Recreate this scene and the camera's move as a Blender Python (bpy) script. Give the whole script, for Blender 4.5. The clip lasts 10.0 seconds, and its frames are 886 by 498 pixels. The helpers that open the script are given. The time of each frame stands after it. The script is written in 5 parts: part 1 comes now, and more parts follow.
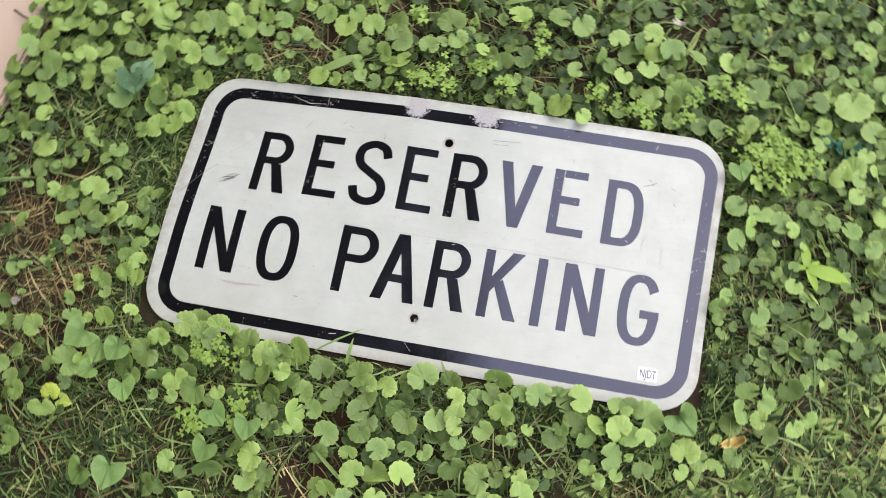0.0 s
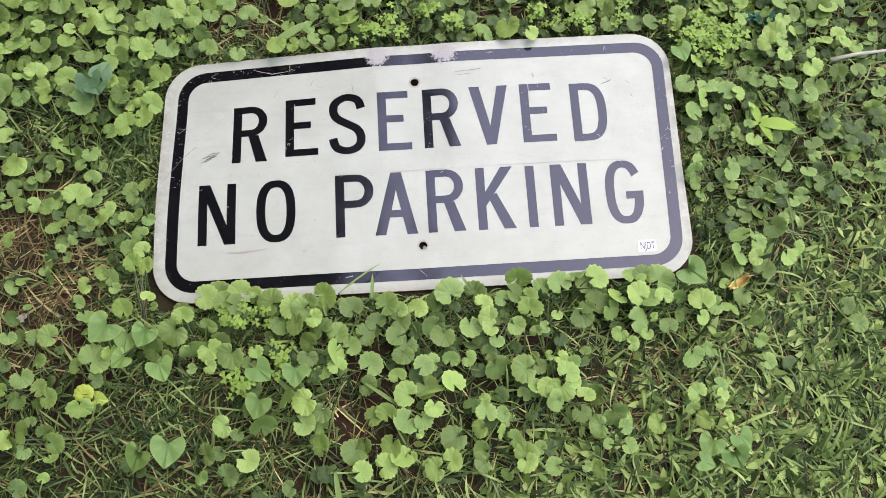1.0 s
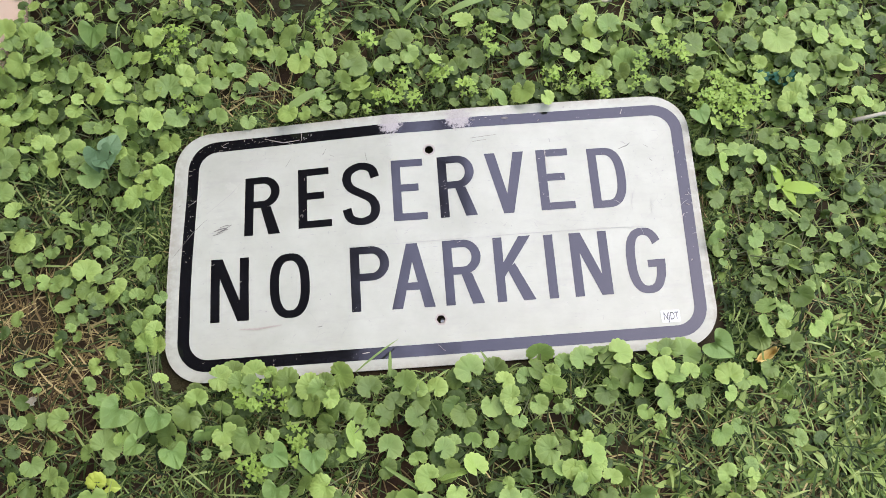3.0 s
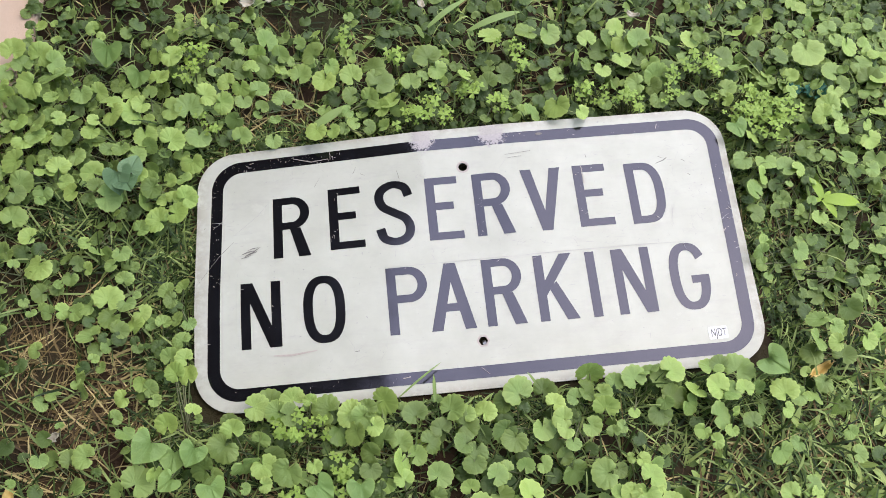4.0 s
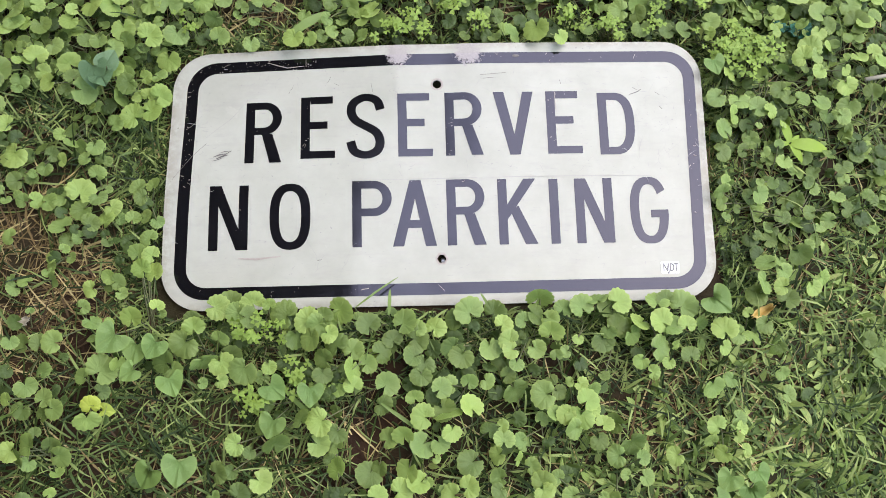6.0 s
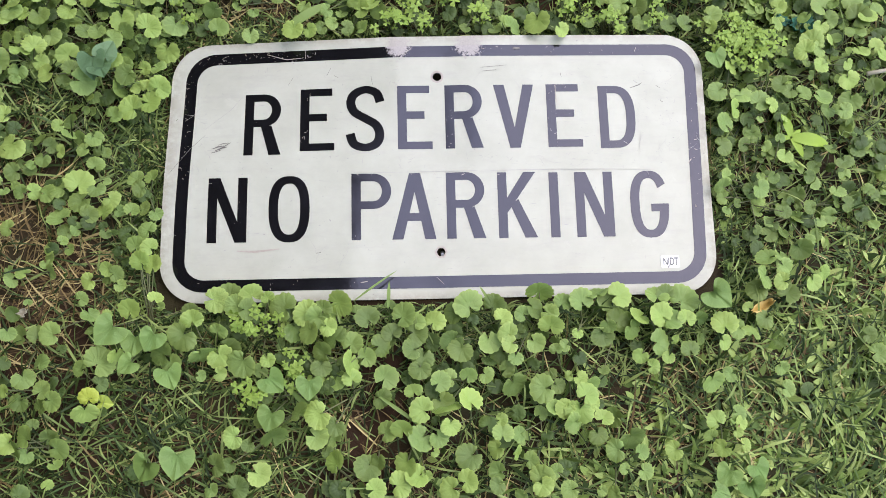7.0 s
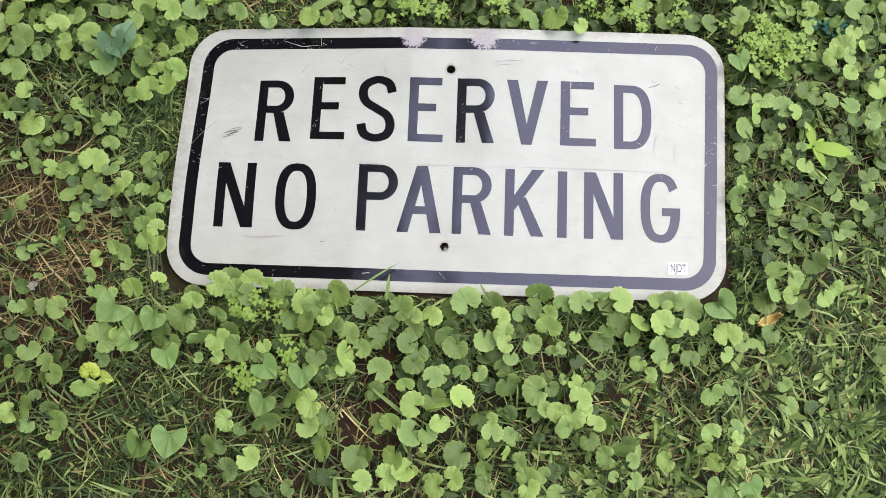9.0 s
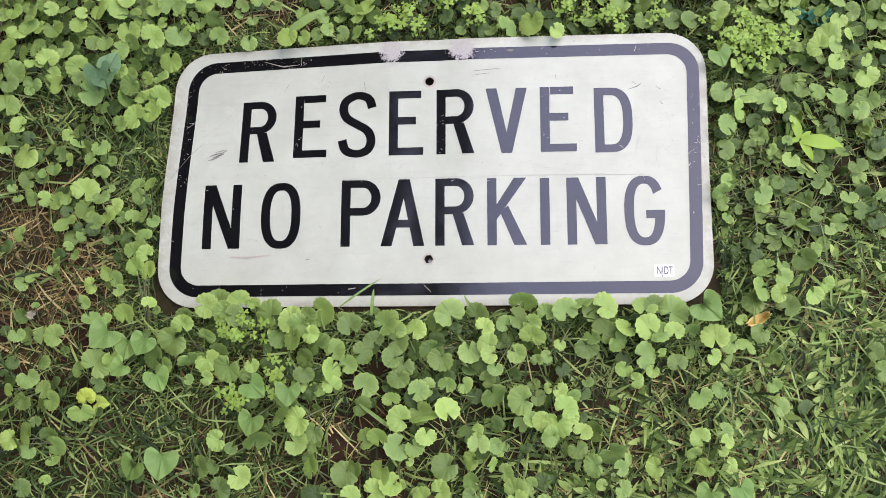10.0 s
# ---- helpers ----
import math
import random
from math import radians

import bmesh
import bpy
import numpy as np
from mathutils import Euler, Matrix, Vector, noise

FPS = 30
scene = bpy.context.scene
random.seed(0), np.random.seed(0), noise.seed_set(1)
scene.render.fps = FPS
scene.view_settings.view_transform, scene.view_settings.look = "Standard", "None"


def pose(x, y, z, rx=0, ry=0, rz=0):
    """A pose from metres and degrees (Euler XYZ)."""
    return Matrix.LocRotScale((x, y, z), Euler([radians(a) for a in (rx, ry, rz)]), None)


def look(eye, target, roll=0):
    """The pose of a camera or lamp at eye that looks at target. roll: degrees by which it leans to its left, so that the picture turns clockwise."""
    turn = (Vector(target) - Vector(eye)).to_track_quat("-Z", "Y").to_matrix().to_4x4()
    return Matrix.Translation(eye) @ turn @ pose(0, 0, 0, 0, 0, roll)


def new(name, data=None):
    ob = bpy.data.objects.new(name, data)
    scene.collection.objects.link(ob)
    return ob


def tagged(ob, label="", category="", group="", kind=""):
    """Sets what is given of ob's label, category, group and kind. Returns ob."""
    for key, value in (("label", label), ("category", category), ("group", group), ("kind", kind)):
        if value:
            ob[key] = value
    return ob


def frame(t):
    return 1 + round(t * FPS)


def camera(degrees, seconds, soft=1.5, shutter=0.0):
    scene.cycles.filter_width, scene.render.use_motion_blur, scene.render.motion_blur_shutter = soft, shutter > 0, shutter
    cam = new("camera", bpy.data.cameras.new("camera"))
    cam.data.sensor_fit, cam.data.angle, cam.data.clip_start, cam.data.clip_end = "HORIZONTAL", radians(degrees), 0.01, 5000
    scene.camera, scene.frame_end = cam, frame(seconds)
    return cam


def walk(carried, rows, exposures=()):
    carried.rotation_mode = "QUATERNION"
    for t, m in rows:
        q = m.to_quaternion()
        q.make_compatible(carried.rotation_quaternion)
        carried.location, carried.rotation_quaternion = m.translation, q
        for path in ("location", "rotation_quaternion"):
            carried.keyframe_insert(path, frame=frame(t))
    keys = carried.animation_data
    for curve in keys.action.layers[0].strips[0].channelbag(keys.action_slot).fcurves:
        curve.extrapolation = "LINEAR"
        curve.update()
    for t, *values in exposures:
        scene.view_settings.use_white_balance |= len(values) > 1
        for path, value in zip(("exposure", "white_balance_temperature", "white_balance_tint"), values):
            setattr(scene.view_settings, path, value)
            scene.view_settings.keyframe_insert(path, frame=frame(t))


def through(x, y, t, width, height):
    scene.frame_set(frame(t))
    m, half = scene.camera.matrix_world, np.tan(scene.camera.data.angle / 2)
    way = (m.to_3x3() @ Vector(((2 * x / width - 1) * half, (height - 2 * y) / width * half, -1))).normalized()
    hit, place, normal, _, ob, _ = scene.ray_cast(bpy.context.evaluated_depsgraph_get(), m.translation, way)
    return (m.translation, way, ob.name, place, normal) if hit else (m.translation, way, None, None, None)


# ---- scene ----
cam = camera(53.6, 10.0, soft=0.7, shutter=0.2)
PATH = [
    (0, (0.136, -0.237, 0.973), (-0.111, 0.213, -0.96), -18.6),
    (0.1, (0.13, -0.266, 0.969), (-0.083, 0.23, -0.957), -17.6),
    (0.2, (0.105, -0.298, 0.959), (-0.051, 0.224, -0.965), -15.5),
    (0.3, (0.083, -0.322, 0.969), (-0.038, 0.216, -0.954), -15.5),
    (0.4, (0.058, -0.351, 0.968), (0.03, 0.193, -0.956), -9.0),
    (0.5, (0.034, -0.346, 0.985), (0.1, 0.162, -0.948), 0.7),
    (0.7, (0.036, -0.367, 0.989), (0.066, 0.187, -0.932), -2.5),
    (1, (0.017, -0.383, 0.992), (0.028, 0.175, -0.929), -2.3),
    (1.5, (0.015, -0.382, 1.003), (-0.055, 0.259, -0.89), -7.2),
    (2, (0.03, -0.359, 0.992), (-0.076, 0.269, -0.904), -10.5),
    (2.5, (0.057, -0.338, 0.991), (-0.063, 0.259, -0.914), -12.7),
    (2.7, (0.039, -0.327, 0.995), (-0.035, 0.267, -0.913), -9.6),
    (3.8, (-0.067, -0.307, 0.956), (0.028, 0.323, -0.94), 2.5),
    (4, (-0.08, -0.311, 0.954), (0.019, 0.344, -0.933), 2.9),
    (4.2, (-0.075, -0.305, 0.957), (0.067, 0.342, -0.93), 7.6),
    (4.3, (-0.081, -0.292, 0.953), (0.056, 0.309, -0.95), 9.9),
    (4.5, (-0.089, -0.298, 0.934), (-0.01, 0.231, -0.993), 8.8),
    (4.7, (-0.076, -0.284, 0.952), (-0.002, 0.19, -0.99), 9.4),
    (5, (-0.05, -0.277, 0.984), (0.015, 0.199, -0.958), 5.8),
    (5.5, (-0.032, -0.277, 0.99), (0.045, 0.151, -0.963), 7.9),
    (6, (-0.03, -0.285, 0.987), (0.036, 0.118, -0.971), 7.8),
    (7.5, (-0.031, -0.283, 0.982), (0.037, 0.103, -0.979), 8.9),
    (8, (-0.033, -0.279, 0.979), (0.019, 0.109, -0.982), 8.5),
    (8.5, (-0.013, -0.274, 0.984), (-0.028, 0.085, -0.983), -0.2),
    (9, (0.029, -0.27, 0.981), (-0.034, 0.078, -0.987), -8.3),
    (9.5, (0.067, -0.266, 0.98), (-0.065, 0.072, -0.987), -19.8),
    (10, (0.101, -0.255, 0.981), (-0.076, 0.089, -0.981), -27.6),
]
walk(cam, [(t, look(eye, target, roll)) for t, eye, target, roll in PATH], exposures=[(0, 1.34, 7600, 10), (10, 1.34, 7600, 10)])

# ---- world, sun, exposure ----
SUN_AIM = Vector((0.34, 0.22, 0.91)).normalized()
world = bpy.data.worlds.new("overcast_sky")
scene.world = world
world.use_nodes = True
wn = world.node_tree.nodes
sky = wn.new("ShaderNodeTexSky")
sky.sky_type = "NISHITA"
sky.sun_disc = False
sky.sun_elevation = math.asin(SUN_AIM.z)
sky.sun_rotation = math.atan2(SUN_AIM.x, SUN_AIM.y)
sky.air_density, sky.dust_density, sky.ozone_density = 1.0, 0.8, 1.5
world.node_tree.links.new(sky.outputs[0], wn["Background"].inputs[0])
wn["Background"].inputs[1].default_value = 0.15
lamp = bpy.data.lights.new("sun", "SUN")
lamp.energy, lamp.angle, lamp.color = 1.5, radians(72), (0.78, 0.775, 1.0)
sun = new("sun", lamp)
sun.matrix_world = look(SUN_AIM * 20, (0, 0, 0))


# ---- small tools ----
def thing(name, label, category, at=(0, 0, 0), group="", kind=""):
    ob = new(name)
    ob.empty_display_size = 0.02
    ob.location = at
    return tagged(ob, label, category, group, kind)


def child(name, me, parent, m=None, label=""):
    ob = new(name, me)
    ob.parent = parent
    if m is not None:
        ob.matrix_basis = m
    return tagged(ob, label)


def mesh(name, verts, faces, materials, uvs=None, smooth=True):
    me = bpy.data.meshes.new(name)
    me.from_pydata([tuple(map(float, v)) for v in verts], [], faces)
    for mat in materials:
        me.materials.append(mat)
    if smooth:
        me.polygons.foreach_set("use_smooth", [True] * len(me.polygons))
    if uvs is not None:
        layer = me.uv_layers.new(name="UVMap")
        idx = np.zeros(len(me.loops), dtype=np.int32)
        me.loops.foreach_get("vertex_index", idx)
        layer.data.foreach_set("uv", np.asarray(uvs, dtype=np.float32)[idx].ravel())
    me.update()
    return me


def part(name, bm, material, parent, label=""):
    me = bpy.data.meshes.new(name)
    bm.to_mesh(me)
    bm.free()
    me.materials.append(material)
    return child(name, me, parent, None, label)


def smooth01(a, b, v):
    t = min(1.0, max(0.0, (v - a) / (b - a)))
    return t * t * (3 - 2 * t)


# ---- materials ----
def nodes_of(name):
    mat = bpy.data.materials.new(name)
    mat.use_nodes = True
    return mat, mat.node_tree.nodes, mat.node_tree.links, mat.node_tree.nodes["Principled BSDF"]


class Nodes:
    """Short hand for building node trees."""

    def __init__(self, name):
        self.mat, self.n, self.l, self.bsdf = nodes_of(name)

    def put(self, socket, value):
        if hasattr(value, "is_output"):
            self.l.new(value, socket)
        elif isinstance(value, tuple) and len(value) == 3 and socket.type == "RGBA":
            socket.default_value = (*value, 1)
        else:
            socket.default_value = value

    def math(self, op, a, b=0.0, c=0.0, clamp=False):
        k = self.n.new("ShaderNodeMath")
        k.operation, k.use_clamp = op, clamp
        for s, v in zip(k.inputs, (a, b, c)):
            self.put(s, v)
        return k.outputs[0]

    def noise(self, vector, scale, detail=4.0, rough=0.6, distort=0.0):
        k = self.n.new("ShaderNodeTexNoise")
        if vector is not None:
            self.l.new(vector, k.inputs["Vector"])
        k.inputs["Scale"].default_value, k.inputs["Detail"].default_value = scale, detail
        k.inputs["Roughness"].default_value, k.inputs["Distortion"].default_value = rough, distort
        return k.outputs[0]

    def ramp(self, value, *stops):
        k = self.n.new("ShaderNodeValToRGB")
        el = k.color_ramp.elements
        while len(el) < len(stops):
            el.new(0.5)
        for e, (p, c) in zip(el, stops):
            e.position = p
            e.color = (*c, 1) if isinstance(c, tuple) else (c, c, c, 1)
        self.put(k.inputs[0], value)
        return k.outputs[0]

    def mix(self, factor, a, b, blend="MIX"):
        k = self.n.new("ShaderNodeMix")
        k.data_type, k.blend_type = "RGBA", blend
        self.put(k.inputs[0], factor)
        self.put(k.inputs[6], a)
        self.put(k.inputs[7], b)
        return k.outputs[2]

    def coord(self, kind="Object"):
        return self.n.new("ShaderNodeTexCoord").outputs[kind]

    def mapped(self, vector, scale=(1, 1, 1), turn=0.0, move=(0, 0, 0)):
        k = self.n.new("ShaderNodeMapping")
        self.l.new(vector, k.inputs[0])
        k.inputs["Location"].default_value = move
        k.inputs["Rotation"].default_value = (0, 0, turn)
        k.inputs["Scale"].default_value = scale
        return k.outputs[0]

    def split(self, vector):
        k = self.n.new("ShaderNodeSeparateXYZ")
        self.l.new(vector, k.inputs[0])
        return k.outputs

    def bump(self, height, strength, distance):
        k = self.n.new("ShaderNodeBump")
        k.inputs["Strength"].default_value, k.inputs["Distance"].default_value = strength, distance
        self.l.new(height, k.inputs["Height"])
        self.l.new(k.outputs[0], self.bsdf.inputs["Normal"])

    def finish(self, colour, rough, metal=0.0, spec=0.5):
        self.put(self.bsdf.inputs["Base Color"], colour)
        self.put(self.bsdf.inputs["Roughness"], rough)
        self.bsdf.inputs["Metallic"].default_value = metal
        self.bsdf.inputs["Specular IOR Level"].default_value = spec
        return self.mat

    def see_through(self, colour, share):
        """Mixes in light that passes through a thin leaf."""
        out = self.n["Material Output"]
        tr, mx = self.n.new("ShaderNodeBsdfTranslucent"), self.n.new("ShaderNodeMixShader")
        self.put(tr.inputs[0], colour)
        mx.inputs[0].default_value = share
        self.l.new(self.bsdf.outputs[0], mx.inputs[1])
        self.l.new(tr.outputs[0], mx.inputs[2])
        self.l.new(mx.outputs[0], out.inputs[0])


def green(c):
    """Leans a plant colour a little towards yellow."""
    return (c[0] * 1.02, c[1] * 1.01, c[2] * 0.80)


def leaf_material(name, dark, light, veins=9, through=0.14, rough=0.5, joined=False):
    dark, light = green(dark), green(light)
    k = Nodes(name)
    rand = k.n.new("ShaderNodeNewGeometry").outputs["Random Per Island"] if joined else k.n.new("ShaderNodeObjectInfo").outputs["Random"]
    uv = k.split(k.coord("UV"))
    place, unit = k.coord("Object"), 40.0 if joined else 1.0
    spot = k.noise(place, 3.0 * unit, 4.0)
    grain = k.noise(place, 16.0 * unit, 4.0, 0.7)
    base = k.mix(rand, dark, light)
    grey = sum(dark) / 3
    base = k.mix(k.math("MULTIPLY", k.math("FRACT", k.math("MULTIPLY", rand, 7.3)), 0.38), base, (grey * 1.2, grey * 1.5, grey * 0.55))
    base = k.mix(k.math("MULTIPLY", spot, 0.55), base, dark)
    base = k.mix(k.math("MULTIPLY", grain, 0.26), base, tuple(c * 0.55 for c in dark))
    line = k.math("PINGPONG", k.math("ADD", k.math("MULTIPLY", uv[0], float(veins)), k.math("MULTIPLY", spot, 0.35)), 0.5)
    thin = k.math("SUBTRACT", 1.0, k.math("DIVIDE", line, k.math("ADD", 0.03, k.math("MULTIPLY", 0.05, uv[1]))), clamp=True)
    # soft light gradient painted into the colour: leaf centre darker, rim lighter
    base = k.mix(k.math("MULTIPLY", k.math("SUBTRACT", 1.0, uv[1], clamp=True), 0.6), base, dark)
    base = k.mix(k.math("MULTIPLY", thin, 0.12), base, tuple(min(1.0, c * 1.15 + 0.02) for c in light))
    rim = k.math("MULTIPLY", k.math("POWER", uv[1], 8.0), 0.40)
    base = k.mix(rim, base, tuple(min(1.0, c * 1.1) for c in light))
    blister = k.math("MULTIPLY", k.math("POWER", line, 0.6), uv[1])
    height = k.math("ADD", k.math("MULTIPLY", grain, 0.35), k.math("ADD", k.math("MULTIPLY", spot, 0.35), k.math("MULTIPLY", blister, 0.45)))
    k.bump(height, 0.6, 0.0026)
    k.finish(base, k.math("ADD", rough - 0.10, k.math("MULTIPLY", grain, 0.2)), spec=0.4)
    k.see_through(k.mix(0.5, base, (0.28, 0.42, 0.03)), through)
    return k.mat


def blade_material(name, *stops, through=0.25, rough=0.5):
    """Grass and straw: every blade takes its own colour."""
    stops = [(p, green(c)) for p, c in stops]
    k = Nodes(name)
    rand = k.n.new("ShaderNodeNewGeometry").outputs["Random Per Island"]
    base = k.ramp(rand, *stops)
    uv = k.split(k.coord("UV"))
    stripe = k.math("PINGPONG", k.math("MULTIPLY", uv[0], 3.0), 0.5)
    base = k.mix(k.math("MULTIPLY", stripe, 0.4), base, stops[0][1])
    k.bump(stripe, 0.4, 0.0006)
    k.finish(base, rough, spec=0.35)
    k.see_through(base, through)
    return k.mat


# three brightness classes; the deep one also carries the shade of low leaves
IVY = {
    "pale": leaf_material("ivy_pale_leaf", (0.275, 0.415, 0.115), (0.44, 0.575, 0.18)),
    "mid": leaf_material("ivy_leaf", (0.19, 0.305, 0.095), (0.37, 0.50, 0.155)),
    "deep": leaf_material("ivy_deep_leaf", (0.118, 0.190, 0.055), (0.265, 0.37, 0.105)),
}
# darker copy of the ivy leaf: shade beneath larger plants put into its colour
DARKENED_IVY = leaf_material("ivy_darkened_leaf", (0.050, 0.092, 0.026), (0.14, 0.225, 0.058), joined=True)
VIOLET_LEAF = leaf_material("violet_leaf", (0.16, 0.285, 0.085), (0.275, 0.42, 0.125), veins=9)
DOCK_LEAF = leaf_material("dock_leaf", (0.11, 0.215, 0.125), (0.18, 0.31, 0.185), veins=11)
SORREL_LEAF = leaf_material("sorrel_leaf", (0.25, 0.40, 0.08), (0.40, 0.56, 0.12), veins=3)
YELLOW_LEAF = leaf_material("yellowed_leaf", (0.50, 0.62, 0.10), (0.62, 0.72, 0.16))
LIME_LEAF = leaf_material("lime_shoot", (0.25, 0.40, 0.05), (0.34, 0.49, 0.07), veins=1)
WIDE_BLADE = leaf_material("wide_grass_blade", (0.19, 0.30, 0.09), (0.28, 0.40, 0.13), veins=1)
STEM = Nodes("leaf_stalk")
STEM = STEM.finish(STEM.mix(STEM.noise(STEM.coord(), 60.0), (0.10, 0.15, 0.05), (0.22, 0.20, 0.10)), 0.6)
# dark low ends put the shadows between blades into the blade colours
GRASS = blade_material("grass_blade", (0.0, (0.020, 0.038, 0.013)), (0.5, (0.095, 0.165, 0.048)), (1.0, (0.46, 0.58, 0.23)))
BROAD = blade_material("broad_grass_blade", (0.0, (0.030, 0.058, 0.020)), (0.5, (0.27, 0.405, 0.118)), (1.0, (0.60, 0.72, 0.30)))
STRAW = blade_material("dry_straw", (0.0, (0.06, 0.034, 0.022)), (0.55, (0.26, 0.185, 0.085)), (1.0, (0.76, 0.64, 0.36)), through=0.1, rough=0.7)


def soil_material():
    k = Nodes("soil_with_litter")
    p = k.coord()
    clod = k.noise(p, 60.0, 8.0, 0.7)
    tone = k.ramp(k.noise(p, 14.0, 5.0), (0.3, (0.012, 0.008, 0.004)), (0.7, (0.075, 0.036, 0.016)))
    tone = k.mix(k.ramp(k.noise(p, 7.0, 4.0), (0.40, 0.0), (0.62, 0.85)), tone, (0.026, 0.036, 0.012))
    x, y, z = k.split(p)
    away = k.math("MAXIMUM", k.math("ABSOLUTE", x), k.math("ABSOLUTE", y))
    turf = k.ramp(k.noise(p, 45.0, 6.0, 0.7), (0.3, (0.03, 0.055, 0.02)), (0.7, (0.12, 0.19, 0.06)))
    tone = k.mix(k.ramp(k.math("ADD", away, k.math("MULTIPLY", k.noise(p, 5.0), 0.3)), (0.76, 0.0), (0.86, 1.0)), tone, turf)
    k.bump(clod, 0.9, 0.006)
    return k.finish(k.mix(k.math("MULTIPLY", clod, 0.5), tone, (0.05, 0.03, 0.02)), 0.9, spec=0.2)


def concrete_material():
    k = Nodes("pinkish_concrete")
    p = k.coord()
    fine = k.noise(p, 350.0, 4.0, 0.7)
    tone = k.ramp(k.noise(p, 9.0, 5.0), (0.3, (0.63, 0.465, 0.325)), (0.7, (0.71, 0.525, 0.375)))
    tone = k.mix(k.math("MULTIPLY", fine, 0.3), tone, (0.54, 0.40, 0.29))
    k.bump(fine, 0.4, 0.001)
    return k.finish(tone, 0.85, spec=0.25)


def plain_material(name, dark, light, scale, rough, metal=0.0, relief=0.3):
    k = Nodes(name)
    v = k.noise(k.coord(), scale, 5.0)
    k.bump(v, relief, 0.001)
    return k.finish(k.mix(v, dark, light), rough, metal)


def scuffs(k, p):
    """Two worn spots where a strap creased the top edge, 0 to 1."""
    x, y, z = k.split(p)
    worn = -5.0
    for cx, cy, w, h in ((-0.043, 0.143, 0.011, 0.014), (0.0375, 0.142, 0.013, 0.013)):
        dx = k.math("DIVIDE", k.math("SUBTRACT", x, cx), w)
        dy = k.math("DIVIDE", k.math("SUBTRACT", y, cy), h)
        d = k.math("SQRT", k.math("ADD", k.math("MULTIPLY", dx, dx), k.math("MULTIPLY", dy, dy)))
        worn = k.math("MAXIMUM", worn, k.math("SUBTRACT", 1.25, d))
    rag = k.noise(p, 260.0, 6.0, 0.75)
    return k.math("MULTIPLY", k.math("ADD", worn, k.math("MULTIPLY", k.math("SUBTRACT", rag, 0.5), 3.0)), 3.0, clamp=True)


def white_sheet():
    k = Nodes("white_reflective_sheeting")
    p = k.coord()
    x, y, z = k.split(p)
    cloud = k.ramp(k.noise(p, 16.0, 6.0, 0.65), (0.3, (0.465, 0.47, 0.375)), (0.62, (0.54, 0.545, 0.445)))
    smear = k.noise(k.mapped(p, (22, 90, 1), 0.5), 1.0, 5.0, 0.7)
    tone = k.mix(k.ramp(smear, (0.52, 0.0), (0.74, 0.4)), cloud, (0.43, 0.41, 0.36))
    speck = k.ramp(k.noise(p, 210.0, 3.0, 0.6), (0.69, 0.0), (0.74, 0.75))
    tone = k.mix(speck, tone, (0.34, 0.32, 0.30))
    crack = k.noise(k.mapped(p, (60, 500, 1), -0.6), 1.0, 3.0, 0.6)
    crack = k.math("MULTIPLY", k.ramp(crack, (0.66, 0.0), (0.71, 0.7)), k.ramp(k.noise(p, 9.0), (0.45, 0.0), (0.6, 1.0)))
    tone = k.mix(crack, tone, (0.36, 0.34, 0.33))
    edge = k.math("MAXIMUM", k.math("DIVIDE", k.math("ABSOLUTE", x), 0.3048), k.math("DIVIDE", k.math("ABSOLUTE", y), 0.1524))
    grime = k.math("MULTIPLY", k.ramp(edge, (0.94, 0.0), (0.99, 1.0)), k.ramp(k.noise(p, 70.0, 6.0, 0.75), (0.38, 0.0), (0.56, 0.5)))
    tone = k.mix(grime, tone, (0.32, 0.27, 0.20))
    tone = k.mix(k.math("MULTIPLY", scuffs(k, p), 0.8), tone, k.mix(k.noise(p, 500.0, 4.0), (0.26, 0.23, 0.21), (0.60, 0.55, 0.49)))
    ripple = k.math("ADD", k.noise(p, 7.0, 2.0), k.math("MULTIPLY", k.noise(p, 900.0, 2.0), 0.004))
    k.bump(ripple, 0.45, 0.004)
    rough = k.ramp(k.noise(p, 40.0, 5.0), (0.3, 0.16), (0.7, 0.28))
    return k.finish(tone, rough, spec=0.26)


def black_film():
    k = Nodes("black_screen_ink")
    p = k.coord()
    x, y, z = k.split(p)
    chips = k.noise(p, 330.0, 3.0, 0.55)
    bias = k.math("MULTIPLY", k.ramp(k.noise(p, 16.0, 3.0), (0.45, 0.0), (0.62, 1.0)), 0.06)
    top = k.math("MULTIPLY", k.math("GREATER_THAN", y, 0.122), k.math("MULTIPLY", k.math("LESS_THAN", x, -0.12), 0.11))
    chip = k.ramp(k.math("ADD", k.math("ADD", chips, bias), top), (0.80, 0.0), (0.82, 1.0))
    worn = k.math("MAXIMUM", chip, scuffs(k, p))
    tone = k.mix(k.noise(p, 30.0, 5.0), (0.004, 0.004, 0.0045), (0.010, 0.010, 0.011))
    tone = k.mix(worn, tone, k.mix(k.noise(p, 500.0, 4.0), (0.26, 0.23, 0.21), (0.60, 0.55, 0.49)))
    ripple = k.math("ADD", k.noise(p, 7.0, 2.0), k.math("MULTIPLY", k.noise(p, 420.0, 3.0), 0.006))
    k.bump(ripple, 0.45, 0.004)
    rough = k.math("ADD", k.ramp(k.noise(p, 45.0, 5.0), (0.3, 0.10), (0.7, 0.20)), k.math("MULTIPLY", worn, 0.4))
    k.bsdf.inputs["Specular Tint"].default_value = (0.73, 0.78, 1.0, 1.0)
    return k.finish(tone, rough, spec=0.62)


